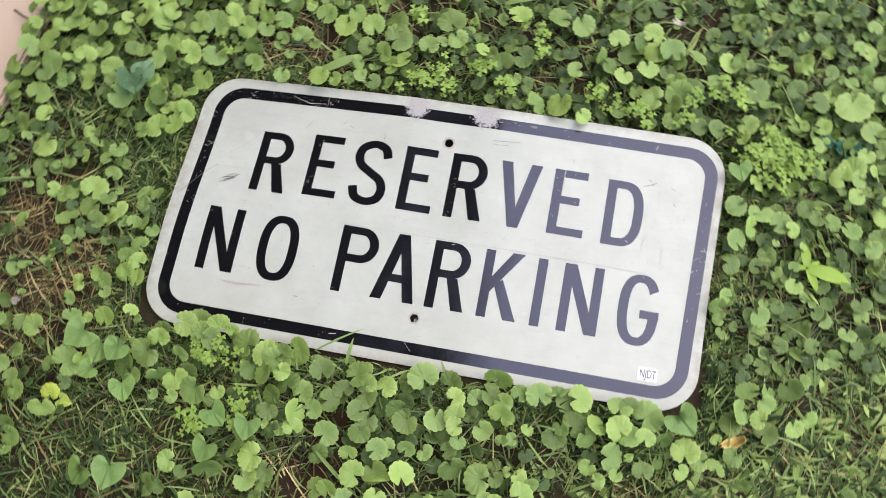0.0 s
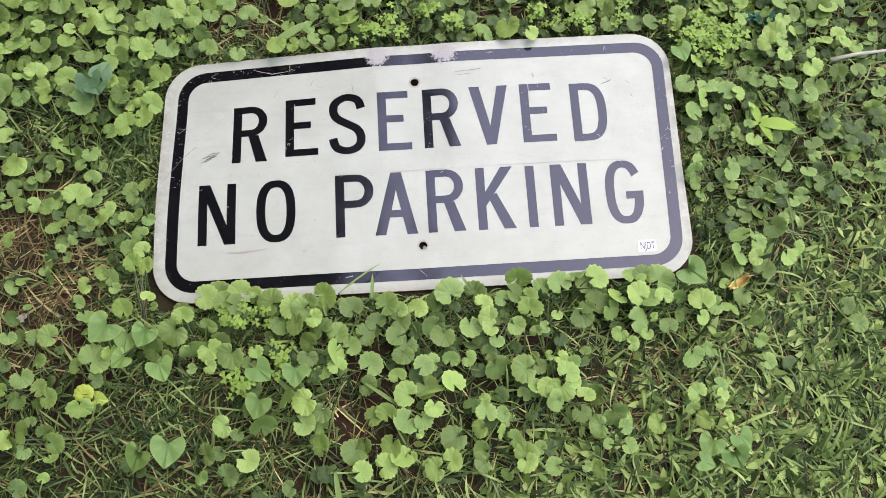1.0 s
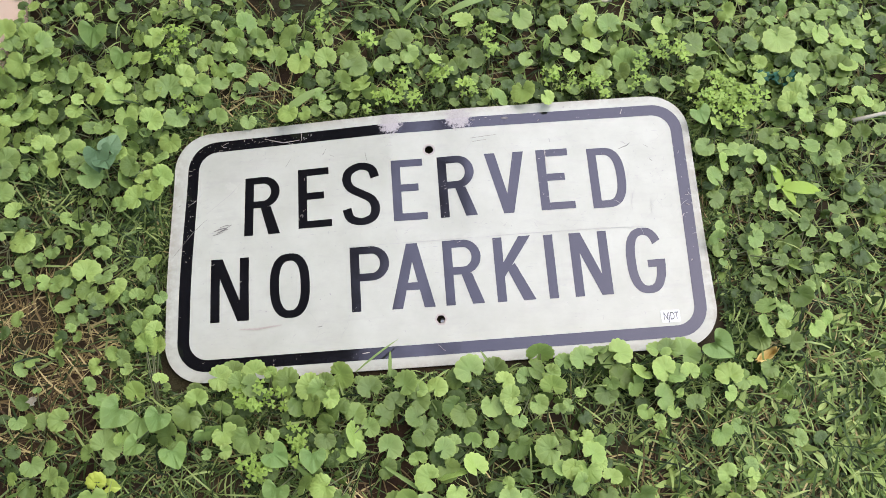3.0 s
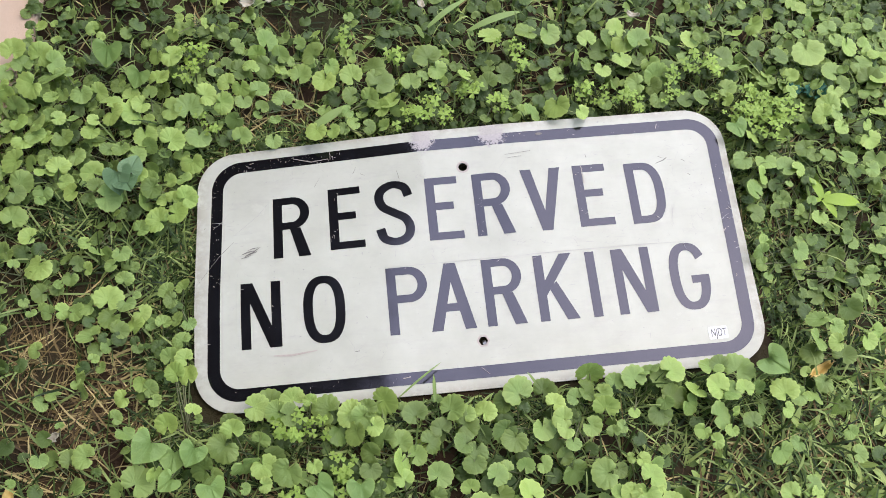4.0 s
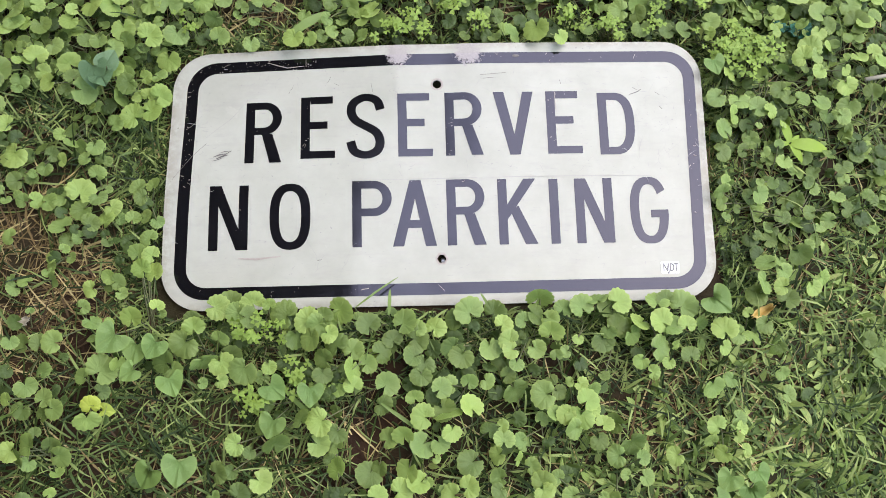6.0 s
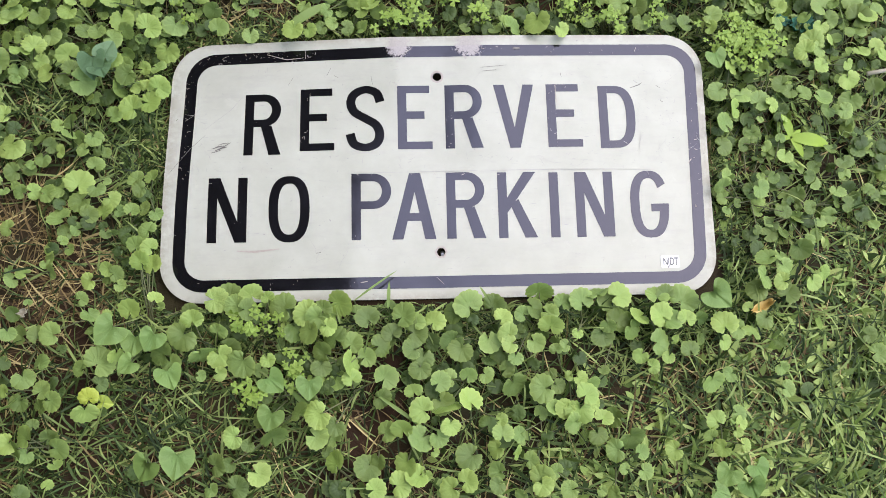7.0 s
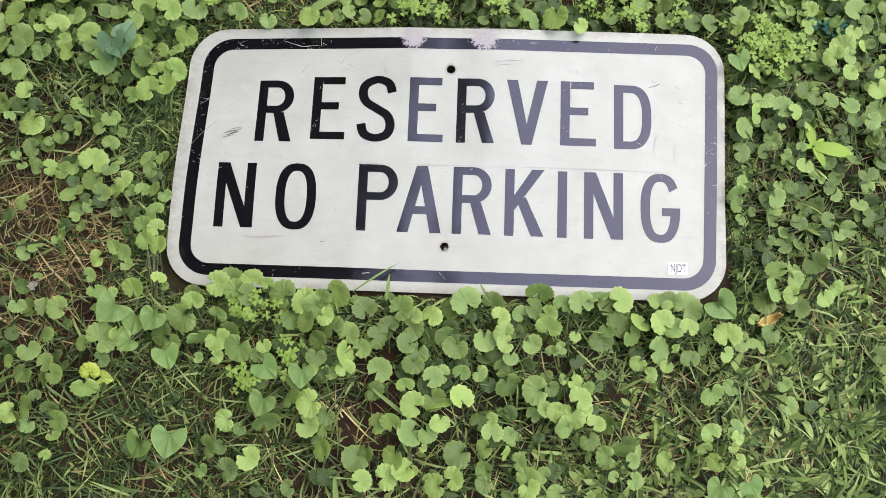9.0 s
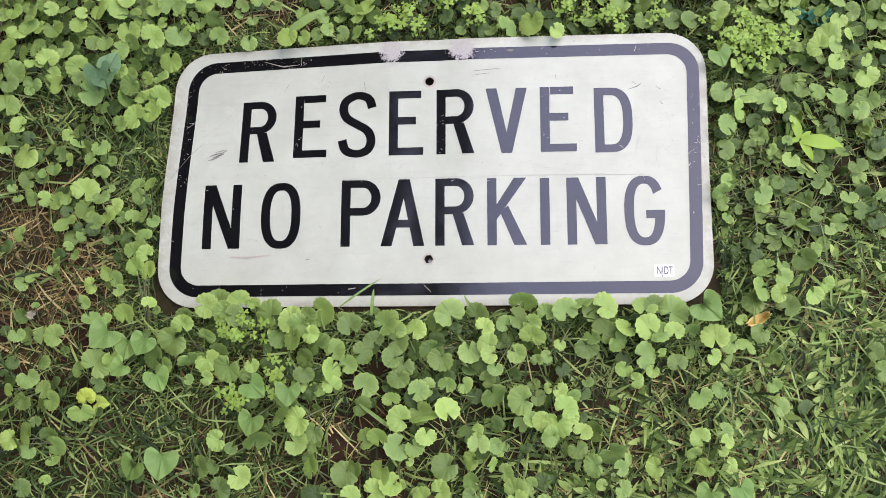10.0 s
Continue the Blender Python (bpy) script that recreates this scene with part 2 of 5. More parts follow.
SOIL, CONCRETE = soil_material(), concrete_material()
WHITE, BLACK = white_sheet(), black_film()
ALUMINIUM = plain_material("weathered_aluminium", (0.42, 0.42, 0.41), (0.62, 0.62, 0.60), 80, 0.4, 0.8)
STICKER = plain_material("white_sticker", (0.76, 0.76, 0.74), (0.82, 0.82, 0.80), 40, 0.4)
GREY_INK = plain_material("grey_ink", (0.10, 0.10, 0.09), (0.16, 0.16, 0.15), 200, 0.5)
SMEAR = plain_material("rubbed_smear", (0.34, 0.29, 0.24), (0.54, 0.48, 0.40), 300, 0.5)
SCRATCH = plain_material("dark_scratch", (0.06, 0.055, 0.05), (0.26, 0.24, 0.21), 400, 0.5)
FAINT = plain_material("faint_scratch", (0.33, 0.32, 0.28), (0.50, 0.49, 0.42), 250, 0.5)
# plain dark colours for the added, unseen porch and wall
PAINTED = plain_material("dark_brown_boards", (0.035, 0.027, 0.02), (0.06, 0.045, 0.035), 6, 0.7)
SIDING = plain_material("brown_siding", (0.10, 0.075, 0.055), (0.14, 0.11, 0.08), 5, 0.8)
DRY_LEAF = plain_material("dry_tan_leaf", (0.50, 0.33, 0.07), (0.80, 0.62, 0.24), 120, 0.7)
TEAL = plain_material("teal_plastic_film", (0.010, 0.080, 0.048), (0.030, 0.17, 0.095), 150, 0.6)
PALE_STEM = plain_material("bleached_stem", (0.34, 0.31, 0.21), (0.60, 0.55, 0.42), 90, 0.7)
TWIG = plain_material("brown_twig", (0.10, 0.06, 0.04), (0.19, 0.12, 0.08), 120, 0.8)


# ---- ground ----
def soil(x, y):
    return 0.022 - 0.11 * 1.2 * math.tanh(y / 1.2)


def bumpy(x, y):
    fade = math.exp(-((x * x + y * y) / 2.0))
    under = smooth01(0.0, 0.05, max(abs(x) - 0.30, abs(y) - 0.15))
    rough = noise.noise((x * 9, y * 9, 0)) * 0.006 + noise.noise((x * 40, y * 40, 3)) * 0.003
    return soil(x, y) - 0.004 + rough * fade * under


def build_ground():
    near = np.linspace(-0.75, 0.75, 151)
    far = np.array([0.9, 1.2, 1.7, 2.5, 4, 7, 14, 30, 70, 160, 400, 900])
    line = np.concatenate([-far[::-1], near, far])
    n = len(line)
    verts = [(x, y, bumpy(x, y)) for y in line for x in line]
    faces = [(j * n + i, j * n + i + 1, (j + 1) * n + i + 1, (j + 1) * n + i) for j in range(n - 1) for i in range(n - 1)]
    tagged(new("ground", mesh("ground", verts, faces, [SOIL])), "brown soil with moss and plant litter under ground cover", "ground", kind="structure")


build_ground()


# ---- concrete path beside the bed ----
def build_path():
    bm = bmesh.new()
    edge = [(-0.571 + 0.14 * y + 0.006 * noise.noise((y * 7, 1, 0)), y) for y in (-3.0 + 0.05 * k for k in range(121))]
    top = [bm.verts.new((x, y, soil(0, y) + 0.009)) for x, y in edge]
    back = [bm.verts.new((-2.1, y, soil(0, y) + 0.009)) for x, y in edge]
    foot = [bm.verts.new((v.co.x + 0.004, v.co.y, soil(0, v.co.y) - 0.06)) for v in top]
    for a in range(120):
        bm.faces.new((back[a], top[a], top[a + 1], back[a + 1]))
        bm.faces.new((top[a], foot[a], foot[a + 1], top[a + 1]))
    bmesh.ops.recalc_face_normals(bm, faces=bm.faces)
    bmesh.ops.bevel(bm, geom=[e for e in bm.edges if all(v in top for v in e.verts)], offset=0.003, segments=2, affect="EDGES")
    me = bpy.data.meshes.new("pavement")
    bm.to_mesh(me)
    bm.free()
    me.materials.append(CONCRETE)
    tagged(new("pavement", me), "smooth pinkish beige concrete path beside the ivy", "pavement", kind="structure")


build_path()


# ---- unseen porch added to block the sky on one side, mirrored in the sign ----
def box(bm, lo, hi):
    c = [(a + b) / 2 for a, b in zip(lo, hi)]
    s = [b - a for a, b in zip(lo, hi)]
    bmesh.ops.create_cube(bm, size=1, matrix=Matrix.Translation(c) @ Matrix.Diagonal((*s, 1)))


def build_added_porch():
    house = thing("house", "brown house wall and deep dark porch roof, added unseen for the reflection", "house", (-2.2, 0, 0), kind="structure")
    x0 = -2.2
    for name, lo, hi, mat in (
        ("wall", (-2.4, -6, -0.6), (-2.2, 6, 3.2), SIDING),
        ("roof", (-2.6, -6.3, 2.62), (ADDED_PORCH_EDGE - 0.02, 6.3, 2.78), PAINTED),
        ("fascia", (ADDED_PORCH_EDGE - 0.02, -6.3, 2.60), (ADDED_PORCH_EDGE, 6.3, 2.82), PAINTED),
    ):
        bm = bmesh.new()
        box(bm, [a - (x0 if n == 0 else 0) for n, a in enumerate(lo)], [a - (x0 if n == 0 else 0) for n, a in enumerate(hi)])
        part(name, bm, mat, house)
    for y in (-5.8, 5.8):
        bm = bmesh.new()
        box(bm, (ADDED_PORCH_EDGE - 0.2 - x0, y - 0.06, -0.6), (ADDED_PORCH_EDGE - 0.08 - x0, y + 0.06, 2.63))
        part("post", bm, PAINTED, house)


ADDED_PORCH_EDGE = -0.15
build_added_porch()


# ---- parking sign: 24 x 12 inch sheet, creased at its top edge ----
SIGN_Z, HALF_W, HALF_H, CORNER = 0.040, 0.3048, 0.1524, 0.044
HOLES, HOLE_R = ((0.0005, 0.103), (0.0003, -0.101)), 0.0050


# the shallow dent between the two creases: its slope along x, summed up
DENT_X = np.linspace(-0.06, 0.08, 71)
DENT_Z = np.cumsum(np.interp(DENT_X, (-0.049, -0.046, -0.012, 0.003, 0.048), (0.0, -0.012, -0.005, 0.0, 0.0))) * 0.002
# the flat that leans up from the bolt hole to the second crease, then falls back slowly
LEAN_X = np.linspace(-0.01, 0.30, 156)
LEAN_Z = np.cumsum(np.interp(LEAN_X, (0.002, 0.011, 0.046, 0.054, 0.29, 0.30), (0.0, 0.044, 0.052, -0.0085, -0.0085, 0.0))) * 0.002


# the softer sag across the lower half, further to the left
SAG_X = np.linspace(-0.13, 0.10, 116)
SAG_Z = np.cumsum(np.interp(SAG_X, (-0.112, -0.098, -0.088, -0.060, -0.020, -0.006, 0.006, 0.048, 0.060, 0.080), (0.0, -0.026, -0.034, -0.022, -0.030, -0.004, 0.012, 0.013, 0.0, 0.0))) * 0.002
SAG_Z -= SAG_Z[-1]


def bent(x, y):
    """Height of the sheet's face: two creases below the top edge, fading downwards."""
    top = smooth01(-0.06, 0.13, y)
    left = max(0.0, -(x + 0.047))
    right = max(0.0, x - 0.040)
    return -0.080 * left * top - 0.012 * right * top - 0.004 * left + top * float(np.interp(x, DENT_X, DENT_Z)) + smooth01(-0.03, 0.03, y) * float(np.interp(x, LEAN_X, LEAN_Z)) + (1 - top) * float(np.interp(x, SAG_X, SAG_Z))


def skewed(x, y):
    """The upper right corner is drawn out a little."""
    return x + 0.003 * smooth01(0.05, 0.28, x) * smooth01(-0.05, 0.12, y)


def build_plate(sign):
    xs = sorted({-HALF_W, -HALF_W + CORNER, HALF_W - CORNER, HALF_W, -0.112, -0.098, -0.088, -0.050, -0.047, -0.044, 0.035, 0.040, 0.044,
                 *np.linspace(-0.24, -0.06, 13), -0.036, -0.028, -0.022, -0.016, -0.0095, 0.0105, 0.013, 0.016, 0.022, 0.028, 0.055, *np.linspace(0.07, 0.25, 13)})
    ys = sorted({-HALF_H, -HALF_H + CORNER, HALF_H - CORNER, HALF_H, -0.111, -0.091, 0.093, 0.113, 0.128, 0.14, *np.linspace(-0.07, 0.075, 11)})
    index, verts, faces = {}, [], []

    def vert(x, y):
        key = (round(x, 5), round(y, 5))
        if key not in index:
            index[key] = len(verts)
            verts.append((skewed(x, y), y, bent(x, y)))
        return index[key]

    for i in range(len(xs) - 1):
        for j in range(len(ys) - 1):
            a, b, c, d = xs[i], xs[i + 1], ys[j], ys[j + 1]
            hole = [h for h in HOLES if a < h[0] < b and c < h[1] < d]
            if b <= -HALF_W + CORNER + 1e-6 or a >= HALF_W - CORNER - 1e-6:
                if d <= -HALF_H + CORNER + 1e-6 or c >= HALF_H - CORNER - 1e-6:
                    continue
            if hole:
                hx, hy = hole[0]
                ring = [(math.cos(k * math.pi / 12), math.sin(k * math.pi / 12)) for k in range(24)]
                outer = []
                for u, v in ring:
                    s = 1 / max(abs(u), abs(v))
                    outer.append(((b - hx if u > 0 else hx - a) * u * s + hx, (d - hy if v > 0 else hy - c) * v * s + hy))
                for k in range(24):
                    m = (k + 1) % 24
                    faces.append((vert(hx + HOLE_R * ring[k][0], hy + HOLE_R * ring[k][1]), vert(*outer[k]), vert(*outer[m]),
                                  vert(hx + HOLE_R * ring[m][0], hy + HOLE_R * ring[m][1])))
                continue
            faces.append((vert(a, c), vert(b, c), vert(b, d), vert(a, d)))
    for sx in (-1, 1):
        for sy in (-1, 1):
            cx, cy = sx * (HALF_W - CORNER), sy * (HALF_H - CORNER)
            arc = [(cx + sx * CORNER * math.cos(k * math.pi / 20), cy + sy * CORNER * math.sin(k * math.pi / 20)) for k in range(11)]
            arc[0], arc[10] = (sx * HALF_W, cy), (cx, sy * HALF_H)
            rings = [[(cx + (px - cx) * q, cy + (py - cy) * q) for px, py in arc] for q in (0.0136 / CORNER, 0.0256 / CORNER, 1.0)]
            for k in range(10):
                quads = [(vert(cx, cy), vert(*rings[0][k]), vert(*rings[0][k + 1]))]
                quads += [(vert(*p[k]), vert(*q[k]), vert(*q[k + 1]), vert(*p[k + 1])) for p, q in zip(rings, rings[1:])]
                faces.extend(f if sx * sy > 0 else f[::-1] for f in quads)
    child("sheeting", mesh("sheeting", verts, faces, [WHITE]), sign, None, "scuffed white reflective face")
    back = child("plate", mesh("plate", [(x, y, z - 0.0003) for x, y, z in verts], faces, [ALUMINIUM], smooth=False), sign, None, "thin weathered aluminium sheet")
    thick = back.modifiers.new("thickness", "SOLIDIFY")
    thick.thickness, thick.offset = 0.0018, -1.0


class Ink:
    """Printed strokes laid on the bent face, each a hair above the last."""

    def __init__(self, lift=0.00025):
        self.v, self.f, self.lift = [], [], lift

    def strip(self, left, right):
        n = len(self.v)
        for (ax, ay), (bx, by) in zip(left, right):
            for s in range(4):
                x, y = ax + (bx - ax) * s / 3, ay + (by - ay) * s / 3
                self.v.append((x, y, bent(x, y) + self.lift))
        for k in range(len(left) - 1):
            for s in range(3):
                a = n + 4 * k + s
                self.f.append((a, a + 1, a + 5, a + 4))
        self.lift += 0.00004

    def bar(self, a, b, c, d, cuts=6):
        """A stroke with the ends a-b and c-d."""
        def along(p, q):
            return [(p[0] + (q[0] - p[0]) * k / cuts, p[1] + (q[1] - p[1]) * k / cuts) for k in range(cuts + 1)]
        self.strip(along(a, c), along(b, d))

    def arc(self, cx, cy, rx, ry, w, h, a0, a1, cuts=14, power=1.0):
        """Part of a rounded ring; w and h: the stroke at the sides and at top and bottom."""
        outer, inner = [], []
        for k in range(cuts + 1):
            a = radians(a0 + (a1 - a0) * k / cuts)
            c, s = math.cos(a), math.sin(a)
            c, s = math.copysign(abs(c) ** power, c), math.copysign(abs(s) ** power, s)
            outer.append((cx + rx * c, cy + ry * s))
            inner.append((cx + (rx - w) * c, cy + (ry - h) * s))
        self.strip(outer, inner)

    def done(self, name, parent, mat, label=""):
        faces = []
        for f in self.f:
            a, b, c = (Vector(self.v[i]) for i in f[:3])
            faces.append(f if (b - a).cross(c - a).z > 0 else f[::-1])
        return child(name, mesh(name, self.v, faces, [mat]), parent, None, label)


def letter(sign, kind, x, y, w, h, label):
    """A highway-style capital w wide and h high, its lower left corner at x, y."""
    t, u = 0.0103, 0.0088
    k = Ink()
    X, Y = x + w, y + h

    def post(px, y0=y, y1=Y, wide=t):
        k.bar((px, y0), (px + wide, y0), (px, y1), (px + wide, y1))

    def beam(py, x0, x1):
        k.bar((x0, py), (x0, py + u), (x1, py), (x1, py + u))

    if kind in "RP":
        post(x)
        low = y + h * 0.462
        r = (Y - low) / 2
        mid = X - r * 0.98
        beam(Y - u, x + t, mid)
        beam(low, x + t, mid)
        k.arc(mid, low + r, X - mid, r, t, u, -90, 90)
        if kind == "R":
            k.bar((X - 0.0128, y), (X + 0.0005, y), (x + w * 0.45, low + 0.001), (x + w * 0.45 + 0.0120, low + 0.001))
    elif kind == "E":
        post(x)
        beam(Y - u, x + t, X - 0.0025)
        beam(y, x + t, X)
        beam(y + h * 0.475, x + t, X - 0.0085)
    elif kind == "S":
        spine = ((0.90, 0.745), (0.80, 0.885), (0.50, 0.942), (0.20, 0.87), (0.118, 0.735), (0.22, 0.60), (0.50, 0.50), (0.78, 0.40), (0.882, 0.255), (0.79, 0.115), (0.50, 0.058), (0.20, 0.115), (0.10, 0.27))
        pts = [Vector((x + a * w, y + b * h)) for a, b in spine]
        line = []
        for n in range(len(pts) - 1):
            p0, p1, p2, p3 = pts[max(n - 1, 0)], pts[n], pts[n + 1], pts[min(n + 2, len(pts) - 1)]
            for q in (0, 0.25, 0.5, 0.75):
                line.append(0.5 * (2 * p1 + (p2 - p0) * q + (2 * p0 - 5 * p1 + 4 * p2 - p3) * q * q + (3 * p1 - p0 - 3 * p2 + p3) * q ** 3))
        line.append(pts[-1])
        left, right = [], []
        for n, p in enumerate(line):
            d = (line[min(n + 1, len(line) - 1)] - line[max(n - 1, 0)]).normalized()
            half = 0.5 * (u + (t - u) * abs(d.y))
            left.append((p.x - d.y * half, p.y + d.x * half))
            right.append((p.x + d.y * half, p.y - d.x * half))
        k.strip(left, right)
    elif kind == "V":
        m = x + w * 0.5
        k.bar((m - 0.0058, y), (m + 0.0050, y), (x, Y), (x + 0.0122, Y))
        k.bar((m - 0.0050, y), (m + 0.0058, y), (X - 0.0122, Y), (X, Y))
    elif kind == "D":
        post(x)
        mid = x + w * 0.42
        beam(Y - u, x + t, mid)
        beam(y, x + t, mid)
        k.arc(mid, y + h / 2, X - mid, h / 2, t, u, -90, 90, 20, 0.78)
    elif kind == "N":
        post(x)
        post(X - t)
        k.bar((X - t - 0.0025, y), (X - 0.001, y), (x + 0.001, Y), (x + t + 0.0025, Y))
    elif kind == "O":
        k.arc(x + w / 2, y + h / 2, w / 2, h / 2 + 0.0008, t, u, 0, 360, 40, 0.80)
    elif kind == "A":
        m = x + w * 0.53
        k.bar((x, y), (x + 0.0122, y), (m - 0.0062, Y), (m + 0.0048, Y))
        k.bar((X - 0.0122, y), (X, y), (m - 0.0048, Y), (m + 0.0062, Y))
        k.bar((x + 0.0098, y + h * 0.275), (x + 0.0118, y + h * 0.275 + u), (X - 0.0088, y + h * 0.275), (X - 0.0108, y + h * 0.275 + u))
    elif kind == "K":
        post(x)
        k.bar((x + t - 0.001, y + h * 0.36), (x + t - 0.001, y + h * 0.36 + 0.017), (X + 0.001, Y), (X - 0.0125, Y))
        k.bar((X - 0.0128, y), (X + 0.001, y), (x + t + 0.0035, y + h * 0.50), (x + t + 0.0125, y + h * 0.585))
    elif kind == "I":
        post(x)
    elif kind == "G":
        k.arc(x + w / 2, y + h / 2, w / 2, h / 2 + 0.0008, t, u, 32, 354, 34, 0.80)
        beam(y + h * 0.385, x + w * 0.54, X)
    k.done("letter", sign, BLACK, label)


def build_sign():
    sign = thing("parking_sign", "worn white reserved parking sign with black letters lying in ground ivy", "sign", (0, 0, SIGN_Z))
    build_plate(sign)
    # border
    k = Ink()
    edges = []
    for west, east, south, north, r in ((-0.2898, 0.2955, -0.1407, 0.1405, 0.034), (-0.2768, 0.2820, -0.1276, 0.1272, 0.022)):
        line = []
        for cx, cy, a0 in ((east - r, north - r, 0), (west + r, north - r, 90), (west + r, south + r, 180), (east - r, south + r, 270)):
            line += [(cx + r * math.cos(radians(a0 + 9 * s)), cy + r * math.sin(radians(a0 + 9 * s))) for s in range(11)]
        line = [(skewed(x + 0.015 * y, y), y) for x, y in line]
        edges.append(line + line[:1])

    def finely(line):
        out = []
        for p, q in zip(line, line[1:]):
            cuts = 40 if math.dist(p, q) > 0.1 else 1
            out += [(p[0] + (q[0] - p[0]) * s / cuts, p[1] + (q[1] - p[1]) * s / cuts) for s in range(cuts)]
        return out + line[-1:]

    k.strip(finely(edges[0]), finely(edges[1]))
    k.done("border", sign, BLACK, "black rounded border line with worn chips")
    for kind, x, y, w, h in (("R", -0.2183, 0.0140, 0.0410, 0.0745), ("E", -0.1553, 0.0175, 0.0388, 0.0750), ("S", -0.1030, 0.0155, 0.0425, 0.0785), ("E", -0.0452, 0.0172, 0.0390, 0.0752),
                             ("R", 0.0086, 0.0172, 0.0420, 0.0752), ("V", 0.0640, 0.0166, 0.0460, 0.0752), ("E", 0.1244, 0.0170, 0.0395, 0.0750), ("D", 0.1840, 0.0150, 0.0415, 0.0745)):
        letter(sign, kind, x, y, w, h, "black printed capital letter of the upper word")
    for kind, x, y, w, h in (("N", -0.2552, -0.0866, 0.0430, 0.0740), ("O", -0.1885, -0.0866, 0.0450, 0.0740), ("P", -0.0975, -0.0862, 0.0440, 0.0755), ("A", -0.0530, -0.0862, 0.0485, 0.0755),
                             ("R", 0.0075, -0.0862, 0.0425, 0.0755), ("K", 0.0648, -0.0866, 0.0420, 0.0750), ("I", 0.1226, -0.0870, 0.0103, 0.0745), ("N", 0.1515, -0.0872, 0.0425, 0.0745), ("G", 0.2130, -0.0885, 0.0430, 0.0755)):
        letter(sign, kind, x, y, w, h, "black printed capital letter of the lower words")
    # bolt holes: pressed rim and the nut left behind the lower one
    for n, (hx, hy) in enumerate(HOLES):
        k = Ink(0.0003)
        k.arc(hx, hy, HOLE_R + 0.0022, HOLE_R + 0.0022, 0.0022, 0.0022, 0, 360, (24, 6)[n])
        k.done("hole_rim", sign, SMEAR, "bare metal rim of a bolt hole")
    bm = bmesh.new()
    bmesh.ops.create_cone(bm, cap_ends=True, segments=10, radius1=0.0024, radius2=0.0020, depth=0.008, matrix=Matrix.Translation((0.0018, -0.1018, -0.006)) @ Matrix.Rotation(0.4, 4, "X"))
    part("bolt_stub", bm, ALUMINIUM, sign, "dull metal bolt stub in the lower hole")
    # maker's sticker with its four letters
    bm = bmesh.new()
    box(bm, (0.2422, -0.1237, 0.0000), (0.2630, -0.1100, 0.0005))
    bmesh.ops.bevel(bm, geom=[e for e in bm.edges if abs(e.verts[0].co.z - e.verts[1].co.z) > 1e-4], offset=0.0008, segments=2, affect="EDGES")
    sticker = part("sticker", bm, STICKER, sign, "small white rectangular sticker with grey lettering")
    text = bpy.data.curves.new("lettering", "FONT")
    text.body, text.size, text.extrude, text.offset = "NJDT", 0.0122, 0.0001, 0.00012
    text.materials.append(GREY_INK)
    word = child("lettering", text, sticker, Matrix.Translation((0.2446, -0.1207, 0.0006)) @ Matrix.Diagonal((0.58, 1.0, 1.0, 1.0)))
